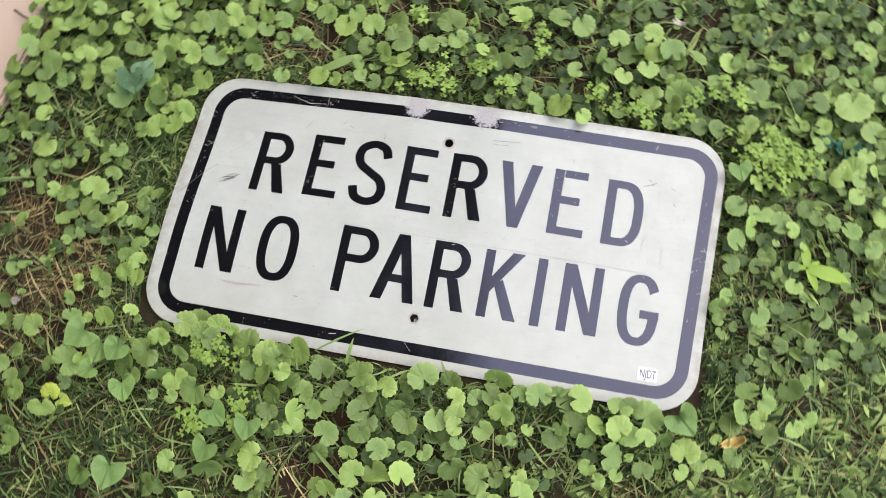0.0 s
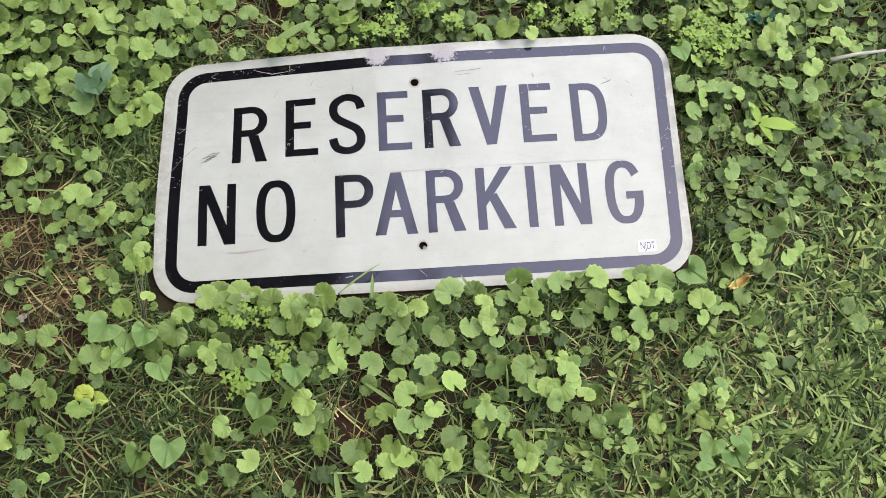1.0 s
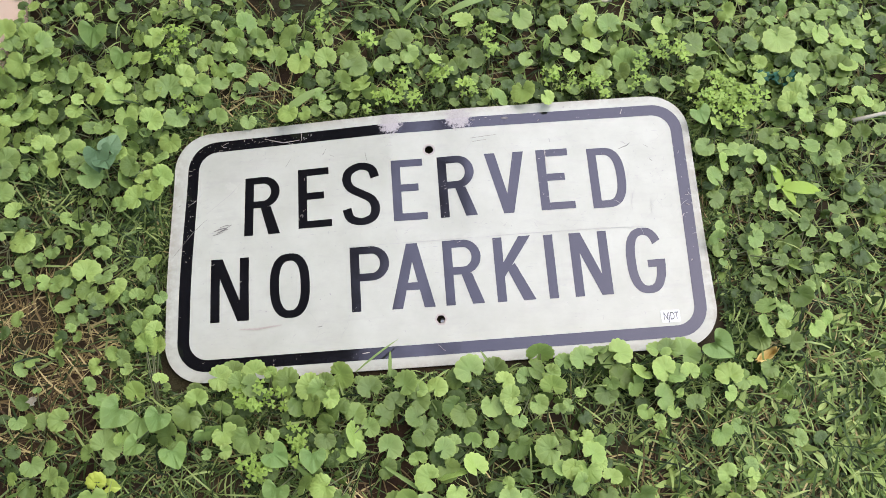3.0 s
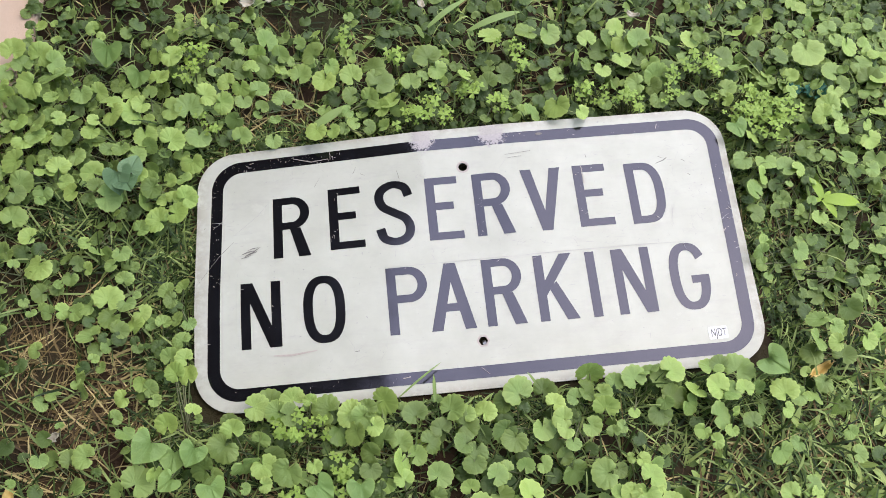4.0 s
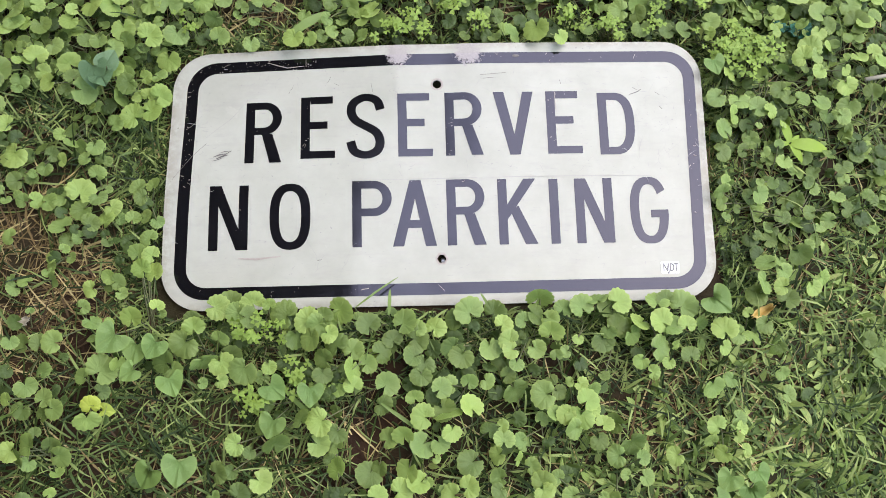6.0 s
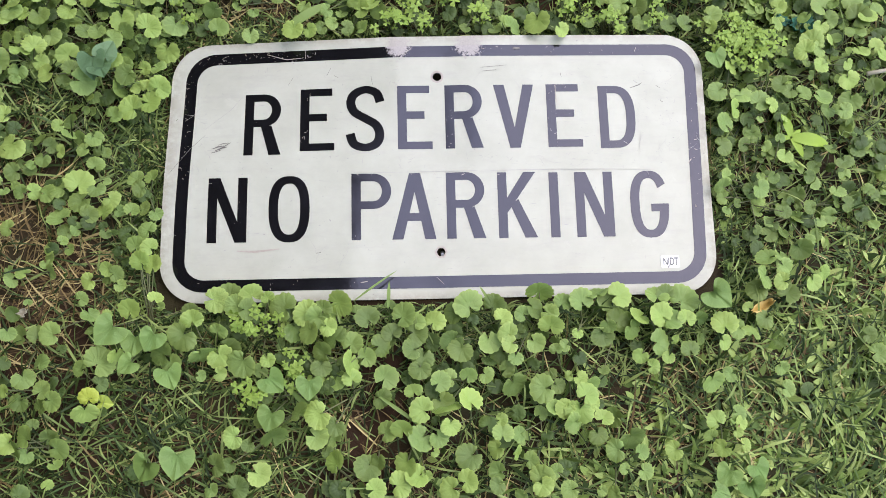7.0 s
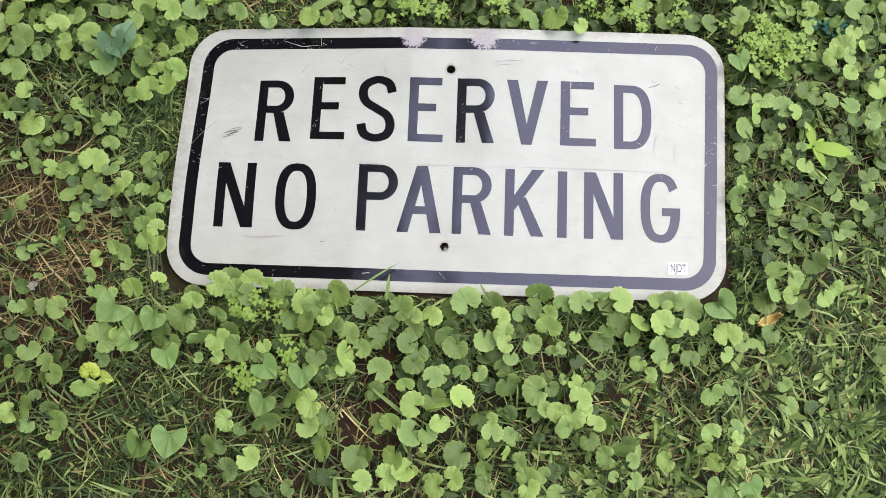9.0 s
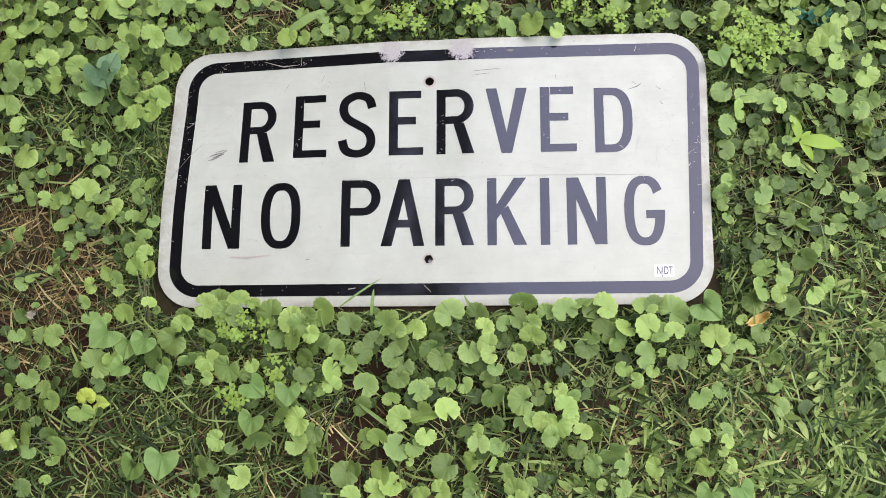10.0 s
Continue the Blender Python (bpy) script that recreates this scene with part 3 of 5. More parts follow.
    # marks with a shape of their own
    marks = (
        ("smear", SMEAR, ((-0.222, -0.0960), (-0.203, -0.0972), (-0.176, -0.0945)), 0.0026),
        ("scratch", SCRATCH, ((-0.254, 0.0225), (-0.247, 0.0252), (-0.240, 0.0262)), 0.0016),
        ("scratch", SCRATCH, ((-0.250, 0.0205), (-0.243, 0.0235), (-0.237, 0.0248)), 0.0018),
        ("scratch", SCRATCH, ((-0.246, 0.0212), (-0.240, 0.0256), (-0.233, 0.0300)), 0.0010),
        ("scratch", SCRATCH, ((-0.247, 0.0272), (-0.241, 0.0292), (-0.235, 0.0296)), 0.0009),
        ("scratch", SCRATCH, ((-0.255, 0.0178), (-0.249, 0.0192), (-0.243, 0.0214)), 0.0009),
        ("scratch", SCRATCH, ((0.050, 0.1130), (0.080, 0.1155)), 0.0009),
        ("scratch", SCRATCH, ((0.052, 0.1085), (0.068, 0.1100)), 0.0009),
        ("scratch", SCRATCH, ((0.142, 0.1060), (0.143, 0.1010)), 0.0010),
        ("scratch", SCRATCH, ((0.222, 0.0870), (0.232, 0.0905), (0.236, 0.0935)), 0.0012),
        ("scratch", SCRATCH, ((0.252, 0.0900), (0.257, 0.0865)), 0.0010),
        ("scratch", SCRATCH, ((0.231, 0.0930), (0.226, 0.0960)), 0.0009),
        ("scratch", SCRATCH, ((0.256, 0.0720), (0.259, 0.0690)), 0.0013),
        ("scratch", SCRATCH, ((-0.300, -0.006), (-0.278, 0.024), (-0.262, 0.040)), 0.0006),
        ("scratch", SCRATCH, ((-0.075, 0.106), (-0.073, 0.095)), 0.0009),
        ("scratch", SCRATCH, ((-0.136, -0.1000), (-0.131, -0.0995)), 0.0016),
        ("chip", SMEAR, ((-0.0880, -0.1335), (-0.0800, -0.1322)), 0.0022),
        ("chip", SMEAR, ((-0.150, 0.1300), (-0.1500, 0.1400)), 0.0011),
        ("chip", SMEAR, ((-0.195, 0.1375), (-0.172, 0.1300), (-0.152, 0.1315)), 0.0010),
        ("chip", SMEAR, ((0.2300, 0.1315), (0.2325, 0.1375)), 0.0013),
        ("chip", SMEAR, ((-0.005, -0.1290), (0.003, -0.1370)), 0.0008),
        ("crease_line", FAINT, ((-0.105, -0.0098), (0.0, -0.0092), (0.10, -0.0090), (0.19, -0.0095), (0.240, -0.0110)), 0.0007),
        ("crease_line", FAINT, ((-0.262, 0.0480), (-0.235, 0.0700), (-0.222, 0.0860)), 0.0006),
        ("scratch", SCRATCH, ((-0.170, 0.0980), (-0.164, 0.1080)), 0.0007),
        ("scratch", SCRATCH, ((-0.125, 0.1090), (-0.121, 0.1170)), 0.0009),
        ("scratch", SCRATCH, ((-0.117, 0.1080), (-0.112, 0.1050)), 0.0008),
        ("chip", SMEAR, ((0.135, 0.0915), (0.136, 0.0700)), 0.0016),
        ("chip", SMEAR, ((0.282, -0.004), (0.286, 0.001)), 0.0018),
    )
    for name, mat, line, wide in marks:
        k = Ink(0.00055)
        left, right = [], []
        for n, (px, py) in enumerate(line):
            q = line[min(n + 1, len(line) - 1)]
            p = line[max(n - 1, 0)]
            d = Vector((q[0] - p[0], q[1] - p[1])).normalized()
            s = wide / 2 * (0.45 if n in (0, len(line) - 1) else 1.0)
            left.append((px - d.y * s, py + d.x * s))
            right.append((px + d.y * s, py - d.x * s))
        k.strip(left, right)
        k.done(name, sign, mat)
    # wear past counting: short scratches in the white, small chips in the black
    wear = random.Random(21)
    for name, mat, label, spots, size, wide in (
            ("face_wear", FAINT, "fine grey scratches and cracks in the white face",
             ((0.248, 0.075, 0.024, 0.035, 34), (0.235, 0.010, 0.045, 0.012, 12), (0.11, 0.004, 0.13, 0.010, 16), (0.12, 0.105, 0.12, 0.012, 16), (-0.19, 0.112, 0.07, 0.008, 16),
              (-0.265, 0.03, 0.010, 0.06, 24), (-0.12, 0.004, 0.12, 0.010, 14), (-0.15, -0.107, 0.12, 0.012, 10), (0.12, -0.108, 0.11, 0.012, 7), (-0.047, 0.105, 0.006, 0.020, 16),
              (0.0, 0.147, 0.25, 0.003, 60), (0.298, 0.0, 0.003, 0.10, 30), (-0.297, 0.0, 0.003, 0.10, 30)), (0.002, 0.011), (0.00025, 0.0008)),
            ("hairline_wear", FAINT, "long hairline cracks in the white face", ((0.245, 0.045, 0.020, 0.06, 9), (0.20, 0.004, 0.08, 0.010, 8), (0.06, 0.005, 0.08, 0.010, 6), (-0.255, 0.03, 0.02, 0.05, 7), (0.06, 0.10, 0.03, 0.012, 5), (-0.13, -0.108, 0.06, 0.010, 5)), (0.018, 0.042), (0.0002, 0.0005)),
            ("print_wear", SMEAR, "pale chips and scratches in the black print",
             ((-0.2825, 0.05, 0.006, 0.07, 34), (-0.22, 0.135, 0.055, 0.006, 34), (0.139, 0.060, 0.014, 0.030, 26), (0.012, 0.040, 0.005, 0.025, 12), (-0.150, 0.055, 0.006, 0.030, 10), (-0.046, 0.11, 0.003, 0.02, 14),
              (0.288, 0.03, 0.005, 0.09, 16), (0.15, 0.134, 0.10, 0.005, 16), (-0.18, -0.133, 0.09, 0.005, 8), (-0.235, -0.05, 0.02, 0.03, 5), (0.03, -0.0125, 0.18, 0.0015, 20)), (0.0008, 0.0055), (0.0002, 0.0007))):
        k = Ink(0.0006)
        for cx, cy, rx, ry, count in spots:
            lean = wear.uniform(0, 3.1)
            for _ in range(count):
                a, ln, w = wear.gauss(lean, 0.9), wear.uniform(*size) * wear.uniform(0.4, 1.0), wear.uniform(*wide) / 2
                px, py = cx + wear.uniform(-rx, rx), cy + wear.uniform(-ry, ry)
                line = [(px, py)]
                for _ in range(3):
                    a += wear.gauss(0, 0.5)
                    line.append((line[-1][0] + ln / 3 * math.cos(a), line[-1][1] + ln / 3 * math.sin(a)))
                if not all(abs(p[0]) < 0.300 and abs(p[1]) < 0.1485 and math.hypot(max(0, abs(p[0]) - 0.26), max(0, abs(p[1]) - 0.108)) < 0.040 for p in line):
                    continue
                nx, ny = -math.sin(a), math.cos(a)
                k.strip([(p[0] + nx * w * s, p[1] + ny * w * s) for p, s in zip(line, (0.2, 1, 0.8, 0.2))], [(p[0] - nx * w * s, p[1] - ny * w * s) for p, s in zip(line, (0.2, 1, 0.8, 0.2))])
                k.lift = 0.0006 + (k.lift - 0.0006 + 0.000001) % 0.0001
        tagged(k.done(name, sign, mat, label), label, kind="stuff")
    k = Ink(0.0006)
    k.arc(0.0925, 0.1362, 0.0045, 0.0016, 0.0044, 0.0015, 0, 360, 10)
    k.done("tar_spot", sign, SCRATCH, "dark spot on the border")


build_sign()


# ---- plants ----
rng = random.Random(7)


def over_sign(x, y, margin=0.0):
    return abs(x) < HALF_W + margin and abs(y) < HALF_H + margin


def bump_at(x, y, spots):
    """How far x, y lies inside any of the round spots (x, y, radius), 0 to 1."""
    return max(math.exp(-(((x - a) ** 2 + (y - b) ** 2) / (r * r))) for a, b, r in spots)


BARE = ((-0.455, -0.080, 0.060), (-0.43, -0.18, 0.036), (-0.205, 0.205, 0.05), (-0.39, -0.12, 0.05), (0.21, -0.285, 0.03), (0.33, -0.32, 0.03), (0.335, 0.0, 0.03), (-0.08, -0.30, 0.03))
FINE_GRASS = ((-0.45, 0.08, 0.055), (-0.36, 0.035, 0.04), (-0.28, -0.275, 0.085), (-0.40, -0.34, 0.10), (-0.2, -0.33, 0.08))
LAWN = ((0.30, -0.24, 0.10), (0.42, -0.18, 0.12), (0.46, -0.32, 0.14), (0.46, -0.09, 0.05), (0.20, -0.24, 0.05), (0.16, -0.36, 0.08), (0.36, -0.38, 0.14), (0.56, -0.2, 0.2), (0.05, -0.42, 0.1))
BROAD_GRASS = ((0.41, -0.34, 0.13), (0.30, -0.37, 0.09), (0.50, -0.22, 0.11), (0.14, -0.40, 0.08), (0.22, -0.29, 0.04), (0.60, -0.35, 0.2))


def ivy_share(x, y):
    if x < -0.585 + 0.14 * y:
        return 0.0
    s = 1.0 - 0.85 * bump_at(x, y, BARE) - 0.9 * bump_at(x, y, FINE_GRASS) - 0.9 * bump_at(x, y, LAWN)
    return max(0.0, s)


def round_leaf(lobes, seed, notch=0.74, cup=0.17):
    """A kidney-shaped leaf of diameter 1 with a shallow scalloped rim, its stalk end at the origin, lying towards +y."""
    r = random.Random(seed)
    verts, uvs, faces = [(0, 0, 0)], [(0.5, 0.0)], []
    steps = lobes * 3
    wide, long = r.uniform(1.00, 1.12), r.uniform(0.84, 0.96)
    fold, wave, lean, bow = r.uniform(-0.08, 0.26), r.uniform(0.02, 0.065), r.uniform(-0.10, 0.10), r.uniform(0.14, 0.40)
    sides, turn, open_by = r.choice((2, 3)), r.uniform(0, 6.28), r.uniform(7, 15)
    for ring in (0.4, 0.75, 1.0):
        for k in range(steps + 1):
            f = k / steps
            a = radians(-90 + 5 + f * (360 - 10))
            c, s = math.cos(a), math.sin(a)
            gap = min(f, 1 - f) * 350 + 5
            rad = 0.5 * (1 - notch * math.exp(-((gap / open_by) ** 2)))
            if ring == 1.0:
                rad *= (0.935, 1.012, 1.022)[k % 3] + r.uniform(-0.016, 0.014)
            x, y = rad * c * wide * ring, (rad * s * long + 0.10) * ring
            h = cup * ring - bow * ring ** 3 * 0.5 + fold * abs(x) * 0.5 + wave * math.sin(sides * a + turn) * ring * ring + lean * y
            h -= 0.020 * (k % 3 == 0) * ring * ring
            verts.append((x, y, h))
            uvs.append((f, ring))
    n = steps + 1
    for k in range(steps):
        faces.append((0, 1 + k, 2 + k))
        for ring in (0, 1):
            b = 1 + n * ring + k
            faces.append((b, b + n, b + n + 1, b + 1))
    return verts, faces, uvs


def heart_leaf(seed, length=1.0):
    """A pointed heart-shaped leaf about 1 wide, stalk end at the origin."""
    r = random.Random(seed)
    verts, uvs, faces = [(0, 0, 0)], [(0.5, 0.0)], []
    steps = 26
    for ring in (0.5, 1.0):
        for k in range(steps + 1):
            f = k / steps
            t = 2 * math.pi * f
            x = 0.5 * math.copysign(abs(math.sin(t)) ** 1.7, math.sin(t)) * 1.03
            y = (13 * math.cos(t) - 5 * math.cos(2 * t) - 2 * math.cos(3 * t) - math.cos(4 * t)) / 30
            y = (0.17 - y) * length
            h = 0.14 * abs(x) * ring - 0.16 * (y * ring) ** 2 + 0.02 * math.sin(6 * t + seed)
            verts.append((x * ring, y * ring, h))
            uvs.append((f, ring))
    n = steps + 1
    for k in range(steps):
        faces.append((0, 2 + k, 1 + k))
        faces.append((1 + k, 2 + k, 2 + n + k, 1 + n + k))
    return verts, faces, uvs


def trefoil(seed):
    """Three notched leaflets round a point, about 1 across."""
    r = random.Random(seed)
    verts, uvs, faces = [], [], []
    for arm in range(3):
        turn = radians(120 * arm + r.uniform(-12, 12))
        base = len(verts)
        prof = ((0.0, 0.03), (0.20, 0.16), (0.38, 0.25), (0.50, 0.18))
        for n, (d, w) in enumerate(prof):
            for s, off in ((-1, 0), (0, -0.07 if n == 3 else 0), (1, 0)):
                px, py = s * w, d + off
                h = 0.10 * abs(px) - 0.25 * d * d
                verts.append((px * math.cos(turn) - py * math.sin(turn), px * math.sin(turn) + py * math.cos(turn), h))
                uvs.append((0.5 + 0.5 * s, d * 2))
        for n in range(3):
            for s in range(2):
                a = base + 3 * n + s
                faces.append((a, a + 1, a + 4, a + 3))
    return verts, faces, uvs


def lance(seed, width=0.2):
    """A long pointed leaf of length 1 that arches over."""
    verts, uvs, faces = [], [], []
    for n in range(8):
        f = n / 7
        w = width * 0.5 * (math.sin(math.pi * (f * 0.88 + 0.10)) ** 0.8) * (1 if n < 7 else 0.05)
        for s in (-1, 0, 1):
            verts.append((s * w, f, 0.22 * f - 0.34 * f * f + 0.18 * abs(s) * w))
            uvs.append((0.5 + 0.5 * s, f))
    for n in range(7):
        for s in range(2):
            a = 3 * n + s
            faces.append((a, a + 1, a + 4, a + 3))
    return verts, faces, uvs


def kinds(name, shapes, mat):
    return [mesh(name, v, f, [mat], uv) for v, f, uv in shapes]


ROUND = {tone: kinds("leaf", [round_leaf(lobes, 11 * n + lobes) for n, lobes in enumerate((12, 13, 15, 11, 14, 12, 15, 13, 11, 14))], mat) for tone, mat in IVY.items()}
HEART = kinds("leaf", [heart_leaf(n) for n in range(3)], VIOLET_LEAF)
DOCK = kinds("leaf", [heart_leaf(n + 5, 1.1) for n in range(2)], DOCK_LEAF)
TREFOIL = kinds("leaf", [trefoil(n) for n in range(4)], SORREL_LEAF)
LIME = kinds("leaf", [lance(n, 0.24) for n in range(2)], LIME_LEAF)
WIDE = kinds("blade", [lance(n, 0.10) for n in range(2)], WIDE_BLADE)
YELLOW = kinds("leaf", [round_leaf(11, 91), heart_leaf(92, 0.9)], YELLOW_LEAF)


def stalks(parent, lines, radius=0.0007):
    """All leaf stalks of one plant: thin five-sided tubes from its root to each leaf."""
    verts, faces = [], []
    for a, b in lines:
        a, b = Vector(a), Vector(b)
        sag = Vector((0, 0, 0.25 * (b - a).length))
        base = len(verts)
        for k in range(5):
            f = k / 4
            p = a.lerp(b, f) + sag * (f * (1 - f)) * 1.2
            rad = radius * (1.3 - 0.5 * f)
            for s in range(4):
                an = s * math.pi / 2
                verts.append((p.x + rad * math.cos(an), p.y + rad * math.sin(an), p.z))
        for k in range(4):
            for s in range(4):
                q = base + 4 * k
                faces.append((q + s, q + (s + 1) % 4, q + 4 + (s + 1) % 4, q + 4 + s))
    tagged(child("stalk", mesh("stalk", verts, faces, [STEM]), parent), kind="stuff")


def leaf_pose(x, y, z, size, azimuth, tilt, toward):
    """A leaf with its middle at x, y, z: turned about z, then tipped by tilt degrees towards a bearing."""
    tip = Matrix.Rotation(radians(tilt), 4, Vector((-math.sin(toward), math.cos(toward), 0)))
    m = tip @ Matrix.Rotation(azimuth, 4, "Z") @ Matrix.Diagonal((size, size, size, 1)) @ Matrix.Translation((0, -0.12, 0))
    return Matrix.Translation((x, y, z)) @ m


def plant(name, label, category, group, shapes, leaves, tilt=30, root=None):
    """leaves: (x, y, z, diameter). Stalks run to one root."""
    cx = sum(l[0] for l in leaves) / len(leaves) if root is None else root[0]
    cy = sum(l[1] for l in leaves) / len(leaves) if root is None else root[1]
    if over_sign(cx, cy, 0.012):
        cy = -HALF_H - 0.02 if cy < 0 else HALF_H + 0.02
        if abs(cx) > HALF_W - 0.02 and abs(cy) > 0.2:
            cx = math.copysign(HALF_W + 0.02, cx)
    base = Vector((cx, cy, soil(cx, cy) - 0.004))
    top = thing(name, label, category, base, group)
    lines = []
    for x, y, z, d in leaves:
        away = math.atan2(y - cy, x - cx)
        az = away - math.pi / 2 + rng.gauss(0, 0.6)
        if name == "violet":
            az = math.pi + rng.gauss(0, 0.5)
        child("leaf", rng.choice(shapes), top, leaf_pose(x - base.x, y - base.y, z - base.z, d, az, abs(rng.gauss(0, tilt * 0.6)) + 3, rng.uniform(0, 6.28)))
        if not over_sign(x, y, -0.02):
            lines.append(((rng.uniform(-0.006, 0.006), rng.uniform(-0.006, 0.006), 0), (x - base.x, y - base.y, z - base.z - 0.0015)))
    if lines:
        stalks(top, lines)
    return top


TONE_WORDS = {"pale": "pale bright green", "mid": "mid green", "deep": "dark green"}
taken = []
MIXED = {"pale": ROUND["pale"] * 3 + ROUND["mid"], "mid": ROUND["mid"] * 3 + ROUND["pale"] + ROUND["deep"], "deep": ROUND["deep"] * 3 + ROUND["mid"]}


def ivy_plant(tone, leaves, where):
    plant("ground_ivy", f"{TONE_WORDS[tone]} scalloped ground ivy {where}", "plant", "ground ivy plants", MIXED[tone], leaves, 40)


def where_words(x, y):
    if abs(x) < 0.33 and -0.22 < y < -0.1:
        return "against the sign edge"
    if x < -0.45 and y > 0.05:
        return "beside the concrete path"
    if bump_at(x, y, BARE) > 0.3:
        return "on bare soil"
    if bump_at(x, y, LAWN) > 0.3:
        return "among grass"
    return "in a dense patch"


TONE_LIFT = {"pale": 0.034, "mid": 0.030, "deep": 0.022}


def ivy_patch(tone, leaves):
    """Leaves given in millimetres (x, y, diameter), gathered into plants of up to five."""
    left = [(x / 1000, y / 1000, d / 1000) for x, y, d in leaves]
    while left:
        first = left.pop(0)
        mates = sorted(left, key=lambda l: math.dist(l[:2], first[:2]))[:5]
        mates = [m for m in mates if math.dist(m[:2], first[:2]) < 0.055]
        for m in mates:
            left.remove(m)
        group = []
        for x, y, d in [first, *mates]:
            if over_sign(x, y, -0.004) and y > -0.13:
                continue
            low = 0.55 if x < -0.33 and -0.2 < y < 0.10 else 1.0
            z = soil(x, y) + TONE_LIFT[tone] * low + rng.uniform(-0.003, 0.003)
            if over_sign(x, y, d * 0.45):
                z = max(z, SIGN_Z + 0.012) if y < 0.0 or tone == "pale" else min(z, SIGN_Z - 0.010)
            group.append((x, y, z, d * 1.17))
            taken.append((x, y))
        if group:
            ivy_plant(tone, group, where_words(group[0][0], group[0][1]))


# before the sign
ivy_patch("deep", [(-443, -183, 17), (-426, -183, 18), (-291, -207, 22), (-281, -218, 19), (-429, -231, 21), (-410, -258, 14), (-351, -236, 15), (-417, -276, 11), (-421, -307, 15), (-229, -320, 19), (-419, -343, 17), (-226, -146, 24), (-222, -205, 23)])
ivy_patch("mid", [(-381, -146, 14), (-370, -165, 17), (-354, -165, 12), (-451, -161, 15), (-436, -150, 8), (-455, -183, 15), (-411, -183, 21), (-351, -214, 28), (-270, -192, 27), (-261, -172, 20), (-249, -209, 25), (-232, -185, 16), (-230, -213, 23), (-236, -153, 24), (-372, -221, 15), (-410, -214, 17), (-407, -242, 18), (-444, -242, 12), (-427, -255, 17), (-394, -254, 19), (-361, -266, 23), (-418, -287, 21), (-436, -295, 19), (-425, -299, 19), (-395, -288, 17), (-384, -300, 21), (-386, -317, 13), (-232, -344, 13), (-248, -232, 10), (-229, -230, 14)])
ivy_patch("mid", [(-392, -334, 11)])
ivy_patch("pale", [(-324, -160, 21), (-299, -150, 14), (-336, -209, 16), (-437, -259, 22)])
ivy_patch("deep", [(-169, -161, 26), (-126, -162, 17), (-155, -185, 26), (-114, -194, 22), (-95, -200, 21), (-126, -208, 20), (-66, -204, 20), (-55, -190, 19), (-23, -220, 21), (-80, -215, 18), (-128, -227, 19), (-175, -292, 25), (-137, -258, 14), (-201, -303, 12), (-208, -342, 20), (-218, -321, 13), (-81, -328, 25), (-69, -321, 16), (-59, -292, 21), (-65, -258, 20)])
ivy_patch("mid", [(-202, -147, 22), (-218, -160, 21), (-204, -164, 20), (-145, -168, 24), (-134, -174, 22), (-106, -158, 26), (-139, -190, 23), (-80, -174, 22), (-40, -173, 24), (-28, -180, 18), (-28, -191, 26), (-9, -180, 20), (-35, -210, 20), (-26, -232, 20), (-98, -223, 25), (-96, -237, 18), (-208, -221, 27), (-181, -218, 14), (-187, -276, 16), (-147, -270, 19), (-130, -275, 26), (-113, -286, 19), (-129, -297, 21), (-214, -294, 19), (-185, -331, 21), (-28, -301, 24), (-8, -300, 18), (-60, -236, 23), (-26, -271, 23), (-5, -243, 20)])
ivy_patch("mid", [(-3, -266, 22), (-4, -348, 17)])
ivy_patch("pale", [(-183, -151, 13), (-119, -185, 17), (-110, -319, 21), (-71, -347, 19), (-45, -288, 20), (-12, -314, 8), (-41, -325, 22), (-32, -337, 22), (-47, -343, 22), (-21, -336, 10), (-33, -251, 16)])
ivy_patch("deep", [(11, -170, 20), (56, -164, 24), (96, -169, 22), (174, -161, 22), (186, -182, 24), (167, -200, 21), (198, -193, 21), (57, -214, 21), (65, -231, 16), (71, -248, 24), (117, -251, 14), (172, -282, 21), (44, -287, 18), (21, -320, 25), (155, -302, 17), (188, -304, 25)])
ivy_patch("mid", [(25, -162, 28), (7, -202, 23), (16, -212, 23), (63, -178, 19), (82, -174, 15), (103, -149, 27), (112, -175, 18), (127, -162, 17), (145, -160, 23), (163, -155, 21), (187, -157, 24), (172, -190, 15), (139, -197, 11), (46, -205, 22), (96, -206, 18), (116, -212, 12), (125, -209, 12), (73, -222, 14), (43, -238, 15), (24, -236, 16), (3, -240, 17), (1, -270, 23), (98, -253, 25), (139, -244, 15), (109, -272, 16), (150, -249, 17), (150, -268, 14), (56, -296, 19), (72, -298, 14), (49, -312, 17)])
ivy_patch("mid", [(49, -333, 17), (48, -347, 16), (107, -334, 13), (84, -323, 16), (169, -316, 20), (196, -318, 14), (197, -338, 15), (176, -334, 10), (120, -353, 17), (153, -355, 10), (164, -359, 15), (69, -315, 15)])
ivy_patch("pale", [(65, -195, 20), (67, -207, 17), (112, -186, 23), (23, -262, 24), (126, -241, 9), (120, -274, 19), (134, -278, 25), (127, -288, 20), (144, -259, 21), (160, -284, 17), (56, -283, 12), (3, -289, 19), (20, -341, 20), (1, -349, 20), (94, -338, 22), (94, -349, 19)])
ivy_patch("deep", [(273, -181, 17), (269, -205, 13), (296, -243, 14), (327, -199, 18), (372, -157, 21), (336, -154, 21), (341, -186, 18), (356, -259, 16), (452, -204, 16)])
